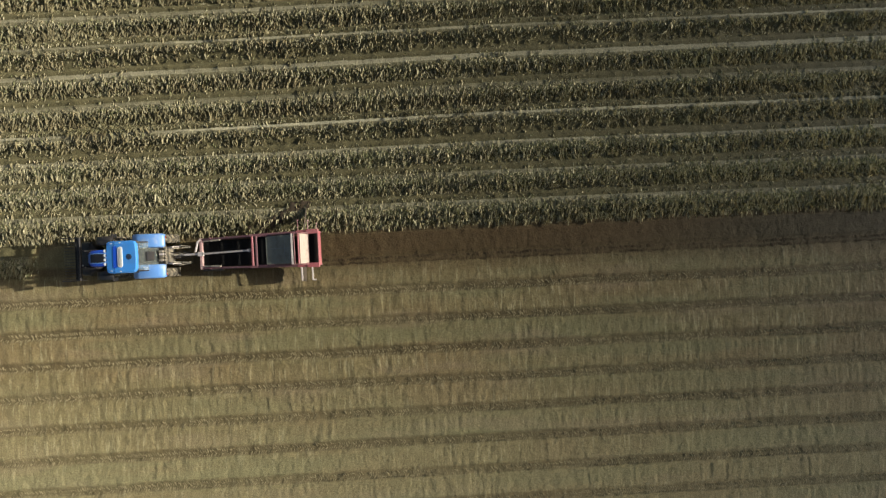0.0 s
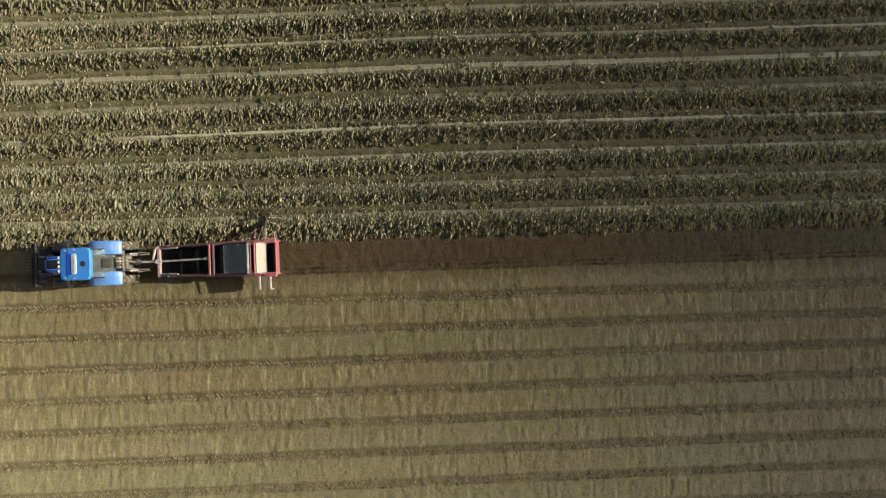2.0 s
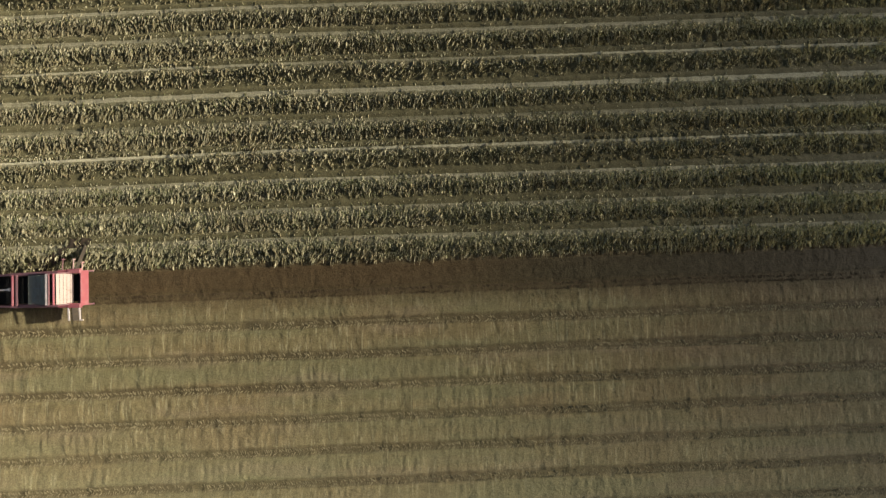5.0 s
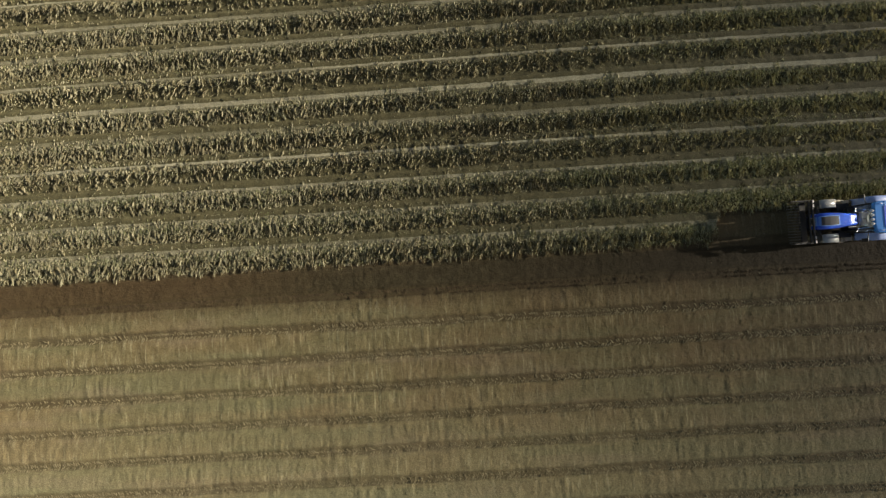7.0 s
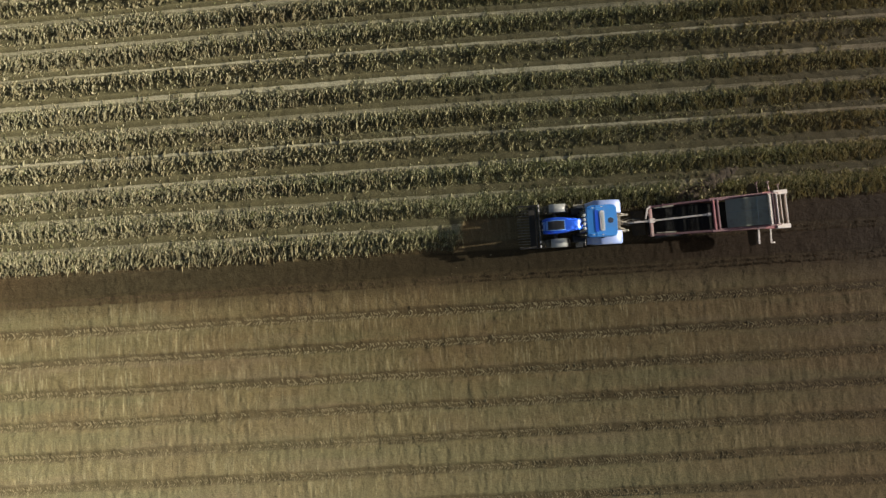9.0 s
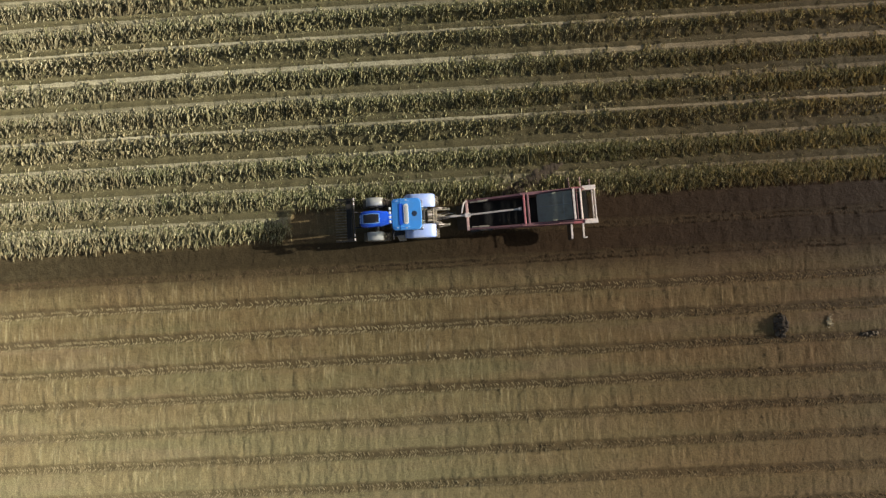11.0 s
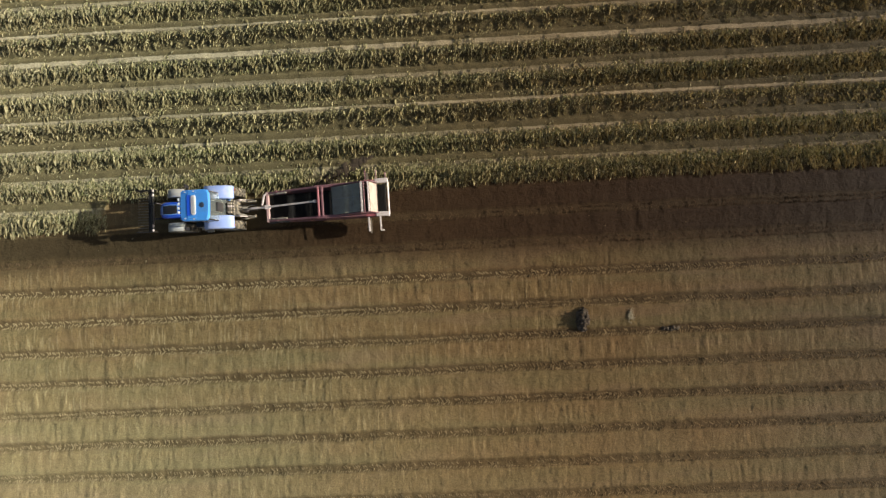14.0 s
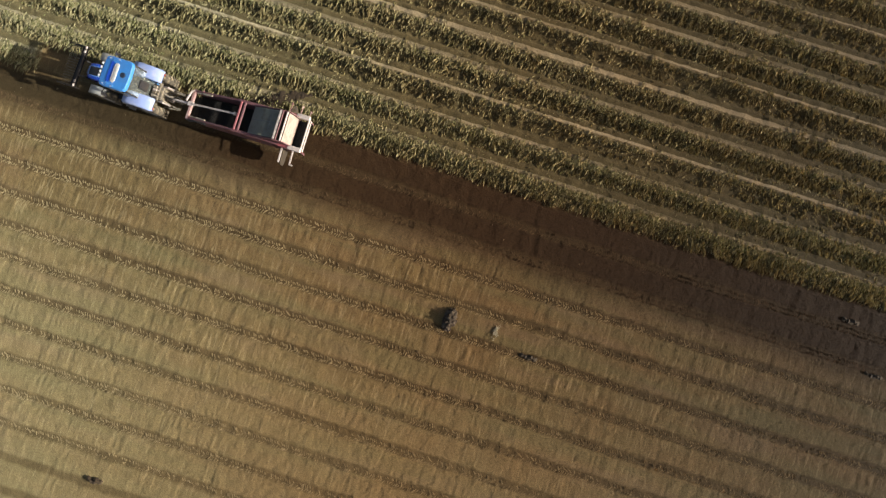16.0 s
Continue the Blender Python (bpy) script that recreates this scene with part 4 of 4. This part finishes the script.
        part("stabiliser_bar", bm, IRON, t)
        bm = bmesh.new()
        box(bm, 0.02, 0.30, s * 0.52 - 0.05, s * 0.52 + 0.05, 1.35, 1.62, 0.02)
        part("tool_box", bm, BLACK if s > 0 else GUARD_BLUE, t)
    bm = bmesh.new()
    plate(bm, rounded(0.56, 0.86, -0.17, 0.17, 0.06, 3), 0.74, 0.80, 0.02)
    part("shaft_guard", bm, IRON, t)
    bm = bmesh.new()
    rod(bm, (0.66, 0, 0.62), (1.55, 0.01, 0.78), 0.05, 10)
    rod(bm, (1.50, 0.01, 0.77), (1.62, 0.01, 0.79), 0.08, 10)
    part("drive_shaft", bm, MUDDY, t)
    bm = bmesh.new()
    box(bm, 0.45, 0.66, -0.12, 0.12, 0.5, 0.72, 0.03)
    part("drive_stub", bm, IRON, t)
    for i, (y, col) in enumerate(((-0.16, BLACK), (-0.06, BLACK), (0.07, IRON), (0.17, BLACK))):
        bm = bmesh.new()
        pts = [Vector((0.58 + 0.16 * j, y + 0.05 * math.sin(j * 1.3 + i), 1.25 - 0.16 * math.sin(j / 7 * math.pi) + 0.02 * i)) for j in range(8)]
        for a, b in zip(pts, pts[1:]):
            rod(bm, a, b, 0.018, 6)
        part("hydraulic_hose", bm, col, t)
    bm = bmesh.new()
    beam(bm, (0.3, 0, 0.48), (1.35, 0, 0.48), 0.12, 0.06)
    part("drawbar", bm, IRON, t)
    # front linkage and rake
    bm = bmesh.new()
    box(bm, -3.78, -3.45, -0.42, 0.42, 0.60, 1.15, 0.06)
    for s in (-1, 1):
        beam(bm, (-3.6, s * 0.36, 0.95), (-3.95, s * 0.46, 1.62), 0.08, 0.1)
    part("front_linkage", bm, BLACK, t)
    # lead tines darkened for the shadow they stand in
    iron = MUDDY if rake_in_front else RAKE
    bm = bmesh.new()
    beam(bm, (-3.90, -1.16, 1.74), (-3.90, 1.16, 1.74), 0.08, 0.10, 0.02)
    beam(bm, (-4.04, -1.14, 1.68), (-4.04, 1.14, 1.68), 0.06, 0.08, 0.015)
    for s in (-1, 1):
        box(bm, -4.95, -3.86, s * 1.16 - 0.02, s * 1.16 + 0.02, 1.40, 1.68, 0.01)
    rake = part("front_rake", bm, BLACK, t, "raised black rake frame with steel tines")
    # black plate added where only a dark gap lies
    bm = bmesh.new()
    box(bm, -4.38, -4.05, -1.13, 1.13, 1.44, 1.47, 0.01)
    part("gap_plate", bm, WEB, rake, "black plate filling the dark gap behind the tines")
    for s in (-1, 1):
        # bits that paint in the white highlights at the bar's ends
        for x, y in ((-3.88, 1.10), (-3.88, 0.86)):
            bm = bmesh.new()
            box(bm, x - 0.035, x + 0.035, s * y - 0.07, s * y + 0.07, 1.76, 1.82, 0.015)
            part("bar_end_bit", bm, PALE_STEEL if rake_in_front else RAKE, rake)
    for i in range(15):
        y = -1.08 + 2.16 * i / 14
        bm = bmesh.new()
        beam(bm, (-4.36, y, 1.48), (-4.86, y, 1.50), 0.03, 0.03, 0.006)
        beam(bm, (-4.85, y, 1.50), (-5.02, y, 1.40), 0.028, 0.026, 0.006)
        part("tine", bm, iron, rake)
    if not rake_in_front:
        # black block added for the deep shade at the lead tractor's front
        bm = bmesh.new()
        loft(bm, [[(x, y, z) for y, z in rounded(-hw, hw, 0.48, zt, 0.12, 3)] for x, hw, zt in ((-4.42, 0.72, 0.95), (-4.34, 0.92, 1.08), (-3.85, 0.96, 1.16), (-3.56, 0.62, 1.10))])
        block = part("shaded_front", bm, BLACK, t, "black block added for the shade at the front")
        bm = bmesh.new()
        box(bm, -4.36, -4.26, -0.40, -0.30, 1.05, 1.14, 0.02)
        part("lamp", bm, LAMP_GLASS, block)
    return t


def harvester(rear_length, tail_paint):
    """A trailed potato harvester; its origin lies on the ground under its axle, the drawbar points along -x. rear_length scales what lies behind the axle."""
    h = thing("harvester", "trailed red potato harvester with open webs and grey sheet", "harvester", "harvesters")
    F, R = -3.14, 3.70
    def hw(x):
        return 0.80 + 0.13 * (x - F) / (R - F)
    for s in (-1, 1):
        bm = bmesh.new()
        secs = []
        for x, z0, z1 in ((F, 0.62, 1.22), (-2.5, 0.34, 1.36), (-0.3, 0.36, 1.78), (2.4, 0.62, 1.84), (2.9, 0.80, 1.84)):
            y = hw(x)
            secs.append([(x, s * (y - 0.05), z0), (x, s * y, z0), (x, s * y, z1), (x, s * (y - 0.05), z1)])
        loft(bm, secs)
        side = part("side_panel", bm, DUSTY_RED, h, "dusty red side panel")
        bm = bmesh.new()
        beam(bm, (F, s * (hw(F) - 0.02), 1.26), (-0.3, s * (hw(-0.3) - 0.02), 1.82), 0.11, 0.10, 0.02)
        beam(bm, (-0.32, s * (hw(-0.3) - 0.03), 1.82), (2.45, s * (hw(2.4) - 0.03), 1.88), 0.17, 0.11, 0.02)
        part("top_rail", bm, DUSTY_RED, side)
        for x in (-2.6, -1.7, -0.8, 0.1, 1.0, 1.9):
            bm = bmesh.new()
            box(bm, x - 0.03, x + 0.03, s * (hw(x) + 0.03) - 0.03, s * (hw(x) + 0.03) + 0.03, 0.75, 1.52, 0.008)
            part("rib", bm, DUSTY_RED, side)
        bm = bmesh.new()
        beam(bm, (2.42, s * (hw(2.4) - 0.03), 1.86), (3.05, s * (hw(3.0) - 0.03), 1.86), 0.22, 0.16, 0.02)
        part("rear_rail", bm, RED, h, "bright red rear rail")
        bm = bmesh.new()
        beam(bm, (3.0, s * (hw(3.0) - 0.02), 1.90), (3.72, s * (hw(3.7) - 0.02), 1.90), 0.24, 0.17, 0.02)
        part("rail_cap", bm, tail_paint, h, "worn cap on the rear rail")
        for x in (2.5, 3.55):
            bm = bmesh.new()
            beam(bm, (x, s * (hw(x) - 0.03), 0.9), (x, s * (hw(x) - 0.03), 1.8), 0.09, 0.09, 0.01)
            part("rear_post", bm, DUSTY_RED, h)
        wheel("wheel", h, (-0.10, s * 0.62, 0.40), 0.40, 0.34, 16, 0.2, DARK_RUBBER)
    bm = bmesh.new()
    rod(bm, (-0.10, -0.70, 0.40), (-0.10, 0.70, 0.40), 0.06, 12)
    part("axle", bm, MUDDY, h)
    # front: cross beam, brace and drawbar
    bm = bmesh.new()
    beam(bm, (F - 0.05, -0.86, 1.24), (F - 0.05, 0.86, 1.24), 0.15, 0.15, 0.02)
    part("front_beam", bm, PINK, h, "worn pinkish front cross beam")
    bm = bmesh.new()
    beam(bm, (F - 0.05, 0.80, 1.30), (F - 0.22, 0.66, 1.30), 0.08, 0.07)
    beam(bm, (F - 0.21, 0.67, 1.30), (F - 0.36, 0.12, 1.30), 0.08, 0.08)
    part("brace", bm, PALE_STEEL, h)
    bm = bmesh.new()
    beam(bm, (F + 0.2, 0, 1.30), (-4.15, 0, 1.22), 0.10, 0.11, 0.02)
    beam(bm, (-4.15, 0, 1.22), (-4.75, 0, 0.70), 0.09, 0.10, 0.02)
    box(bm, -4.9, -4.65, -0.08, 0.08, 0.50, 0.72, 0.02)
    box(bm, F - 0.20, F + 0.12, -0.12, 0.12, 1.28, 1.39, 0.03)
    part("drawbar", bm, PALE_STEEL, h, "pale worn steel drawbar")
    bm = bmesh.new()
    rod(bm, (F + 0.1, 0.0, 1.38), (-0.34, 0.06, 1.78), 0.05, 10)
    rod(bm, (-0.42, 0.06, 1.775), (-0.28, 0.06, 1.785), 0.09, 12)
    rod(bm, (-4.5, 0.02, 1.0), (F + 0.12, 0.0, 1.385), 0.03, 8)
    part("control_shaft", bm, PALE_STEEL, h, "long pale control shaft over the web")
    for s in (-1, 1):
        bm = bmesh.new()
        rod(bm, (F + 0.15, s * 0.68, 1.36), (F + 1.1, s * 0.72, 1.50), 0.03, 8)
        rod(bm, (F + 0.55, s * 0.695, 1.42), (F + 1.1, s * 0.72, 1.50), 0.05, 10)
        part("hydraulic_ram", bm, IRON, h)
    for i, (y, z) in enumerate(((-0.88, 1.34), (-0.93, 1.30), (-0.90, 1.42))):
        bm = bmesh.new()
        pts = [Vector((F + 0.05 + 0.17 * j, y - 0.02 * math.sin(j * 0.9 + i), z + 0.028 * j - 0.03 * math.sin(j * 1.1 + i))) for j in range(8)]
        for a, b in zip(pts, pts[1:]):
            rod(bm, a, b, 0.024, 6)
        part("hydraulic_hose", bm, BLACK, h)
    bm = bmesh.new()
    box(bm, F + 0.62, F + 0.86, -0.93, -0.84, 1.44, 1.54, 0.02)
    part("valve_block", bm, BLACK, h)
    # digging web and share
    # near-black floor added for the darkness inside the frame
    bm = bmesh.new()
    box(bm, -3.1, 3.2, -0.74, 0.74, 0.84, 0.88, 0.0, Matrix.Rotation(radians(-4), 4, "Y"))
    part("web_bed", bm, WEB, h)
    bm = bmesh.new()
    for i in range(56):
        x = -3.2 + 0.052 * i
        rod(bm, (x, -0.73, 0.70 + 0.15 * (x + 3.2)), (x, 0.73, 0.70 + 0.15 * (x + 3.2)), 0.011, 5)
    part("digging_web", bm, WEB, h, "dark steel rods of the digging web")
    bm = bmesh.new()
    loft(bm, [[(-3.75, y, 0.10), (-3.15, y, 0.42), (-3.15, y, 0.38), (-3.75, y, 0.07)] for y in (-0.7, 0.7)])
    part("share", bm, DARK_SOIL, h)
    # middle cross beams
    for x, w, m in ((-0.13, 0.10, RED), (0.08, 0.10, DUSTY_RED)):
        bm = bmesh.new()
        beam(bm, (x, -hw(x) + 0.05, 1.88), (x, hw(x) - 0.05, 1.88), w, 0.10, 0.015)
        part("cross_beam", bm, m, h)
    # grey sheet over the sorting web
    bm = bmesh.new()
    nx, ny = 22, 14
    grid = [[bm.verts.new((0.57 + 1.70 * i / nx, -0.76 + 1.52 * j / ny, 1.76 + 0.72 * i / nx + 0.004 * math.sin(i * 0.9) * math.sin(j * 0.8) - 0.008 * math.sin(math.pi * j / ny))) for j in range(ny + 1)] for i in range(nx + 1)]
    for i in range(nx):
        for j in range(ny):
            bm.faces.new((grid[i][j], grid[i + 1][j], grid[i + 1][j + 1], grid[i][j + 1]))
    bmesh.ops.solidify(bm, geom=bm.faces[:], thickness=0.012)
    cloth = part("cover_sheet", bm, SHEET, h, "grey rubber cover sheet with seams", True)
    for a, b in (((0.60, 0.06), (2.24, 0.06)), ((1.86, -0.72), (1.86, 0.72))):
        bm = bmesh.new()
        beam(bm, (*a, 1.745 + 0.4235 * (a[0] - 0.57)), (*b, 1.745 + 0.4235 * (b[0] - 0.57)), 0.03, 0.03, 0.008)
        part("seam", bm, plain("seam_grey", (0.30, 0.34, 0.34), 0.6), cloth)
    # rear end
    for x, z, w, m in ((2.36, 2.50, 0.11, PALE_STEEL), (2.50, 2.52, 0.04, DUSTY_RED), (2.72, 2.48, 0.07, tail_paint)):
        bm = bmesh.new()
        beam(bm, (x, -hw(x) + 0.10, z), (x, hw(x) - 0.10, z), w, 0.08, 0.012)
        part("rear_beam", bm, m, h)
    for s in (-1, 1):
        bm = bmesh.new()
        loft(bm, [[(0.50, s * y, 1.80), (2.30, s * y, 2.48), (2.90, s * y, 2.42), (3.22, s * y, 1.84)] for y in (0.80, 0.85)])
        part("hopper_side", bm, DUSTY_RED, h, "dusty red hopper side")
    for i in range(5):
        bm = bmesh.new()
        x, z = 2.80 + 0.055 * i, 2.32 - 0.155 * i
        box(bm, x - 0.075, x + 0.075, -0.79, 0.79, z - 0.012, z + 0.012, 0.006, Matrix.Rotation(radians(66), 4, "Y"))
        part("slat", bm, CREAM, h)
    bm = bmesh.new()
    beam(bm, (3.68, -0.95, 1.84), (3.68, 0.95, 1.84), 0.06, 0.11, 0.012)
    beam(bm, (3.66, -0.90, 1.52), (3.66, 0.90, 1.52), 0.05, 0.10, 0.01)
    part("tail_beam", bm, tail_paint, h, "worn tail beam")
    # near-black rods and floor added for the shade in the rear opening
    bm = bmesh.new()
    for i in range(11):
        rod(bm, (2.98 + 0.045 * i, -0.80, 1.30 + 0.015 * i), (2.98 + 0.045 * i, 0.80, 1.30 + 0.015 * i), 0.014, 5)
    box(bm, 2.95, 3.46, -0.82, 0.82, 1.20, 1.26, 0.01)
    part("rear_filler", bm, WEB, h, "near-black rods filling the shaded rear opening")
    if tail_paint is RED:
        bm = bmesh.new()
        box(bm, 3.63, 3.69, -0.92, 0.92, 1.38, 1.80, 0.015)
        part("tail_plate", bm, RED, h, "red tail plate")
    # outriggers with a board added to cast shade, and stakes on the other side
    for x, w in ((2.46, 0.10), (3.10, 0.09)):
        bm = bmesh.new()
        beam(bm, (x, -hw(x) + 0.02, 1.36), (x, -1.75, 1.30), w, 0.04, 0.01)
        part("outrigger", bm, PALE_STEEL, h, "pale steel outrigger arm")
    bm = bmesh.new()
    box(bm, 3.10, 3.29, -1.77, -1.69, 1.27, 1.33, 0.02)
    part("arm_foot", bm, PALE_STEEL, h)
    bm = bmesh.new()
    loft(bm, [[(x, -0.92, 0.50), (x, -0.92, 1.32), (x, -1.06, 1.30), (x, -1.10, 1.14), (x, -1.62, 1.12), (x, -1.80, 1.04), (x, -1.82, 0.66), (x, -1.70, 0.52)] for x in (2.44, 2.47)])
    part("shadow_board", bm, SOIL_BROWN, h, "unseen soil-brown board added to cast a shadow below the outrigger")
    if tail_paint is RED:                                  # arm that slopes down to the crop beside the machine
        bm = bmesh.new()
        beam(bm, (2.56, hw(2.5) - 0.02, 1.00), (2.56, 2.35, 0.26), 0.03, 0.22, 0.01)
        part("guide_arm", bm, SOIL_BROWN, h, "slim muddy arm sloping to the crop")
    else:
        # unseen board that only casts the shadow beside the hopper
        bm = bmesh.new()
        loft(bm, [[(x, 0.94, 0.80), (x, 0.94, 1.62), (x, 1.02, 1.62), (x, 1.40, 1.52), (x, 1.58, 1.30), (x, 1.56, 1.00), (x, 1.40, 0.80)] for x in (2.44, 2.47)])
        part("shadow_board", bm, SOIL_BROWN, h, "unseen soil-brown board added to cast a shadow beside the hopper")
    for x, top in ((2.42, 1.70), (3.03, 1.68), (3.54, 1.50)):
        bm = bmesh.new()
        rod(bm, (x, hw(x) - 0.05, 1.66), (x, top - 0.12, 1.60), 0.026, 8)
        rod(bm, (x, top - 0.14, 1.50), (x, top - 0.14, 1.68), 0.034, 8)
        part("stake", bm, DUSTY_RED if x < 3 else PINK, h)
    for ob in h.children_recursive:
        if not ob.parent.name.startswith("wheel") and not ob.name.startswith("wheel"):
            for v in ob.data.vertices:
                if v.co.x > 0.2:
                    v.co.x = 0.2 + (v.co.x - 0.2) * rear_length
    return h


rear_tractor = tractor(True)
rear_tractor.matrix_basis = pose(-4.2, 2.64, -0.04)
lead_tractor = tractor(False)
lead_tractor.matrix_basis = Matrix.Translation(TRACTOR_GAP) @ pose(-4.32, 2.64, -0.04)
rear_harvester = harvester(1.0, PALE_STEEL)
rear_harvester.matrix_basis = pose(1.3, 2.66, 0.0, 0, 0, 1.3)
lead_harvester = harvester(0.915, RED)
lead_harvester.matrix_basis = Matrix.Translation(TRACTOR_GAP) @ pose(1.18, 2.66, 0.0, 0, 0, 0.4)


# ---- small things on the lifted ground ----
def heap(x, y, sx, sy, sz, n, name, label, material):
    """A low heap of clods."""
    bm = bmesh.new()
    r = random.Random(5)
    for i in range(n):
        a, d = r.uniform(0, 6.28), math.sqrt(r.random())
        px, py = d * math.cos(a), d * math.sin(a)
        m = Matrix.Translation((px * sx, py * sy, sz * (1 - d * d) * r.uniform(0.4, 1))) @ Euler((r.uniform(0, 3), r.uniform(0, 3), r.uniform(0, 3))).to_matrix().to_4x4() @ Matrix.Diagonal((r.uniform(0.6, 1.4), r.uniform(0.6, 1.2), r.uniform(0.6, 1), 1))
        bmesh.ops.create_icosphere(bm, subdivisions=1, radius=r.uniform(0.07, 0.16), matrix=m)
    for v in bm.verts:
        v.co += Vector((r.uniform(-1, 1), r.uniform(-1, 1), r.uniform(-1, 1))) * 0.018
        v.co.z = max(v.co.z, -0.03)
    ob = part(name, bm, material)
    ob.location = (x, y, float(height(x, y)))
    return tagged(ob, label, "soil")


heap(15.62, -4.56, 0.34, 0.66, 0.36, 130, "mound", "low dark mound of moist crumbled soil on the field", HEAP_SOIL)
heap(20.5, -5.28, 0.55, 0.05, 0.02, 22, "soil_streak", "thin dark streak of moist soil in a wheel track", DARK_SOIL)
heap(37.7, 2.38, 0.50, 0.05, 0.03, 18, "soil_streak", "short dark streak on freshly lifted soil", DARK_SOIL)
heap(39.8, -0.25, 0.55, 0.05, 0.03, 18, "soil_streak", "short dark streak on freshly lifted soil", DARK_SOIL)
heap(-1.0, -19.4, 0.45, 0.10, 0.03, 18, "soil_streak", "small dark smear of soil in a wheel track", DARK_SOIL)


def straw_tuft(x, y):
    r = random.Random(9)
    bm = bmesh.new()
    for i in range(44):
        a, px, py = r.uniform(0, 6.28), r.gauss(0, 0.05), r.gauss(0, 0.20)
        z = r.uniform(0.0, 0.05)
        d = Vector((math.cos(a), math.sin(a), r.uniform(-0.1, 0.25))) * r.uniform(0.08, 0.2)
        rod(bm, Vector((px, py, z)) - d, Vector((px, py, z + 0.03)) + d, 0.010, 4)
    ob = part("straw_tuft", bm, STRAW)
    ob.location = (x, y, float(height(x, y)))
    return tagged(ob, "scattered tuft of pale dry straw on soil", "straw")


straw_tuft(18.35, -4.50)
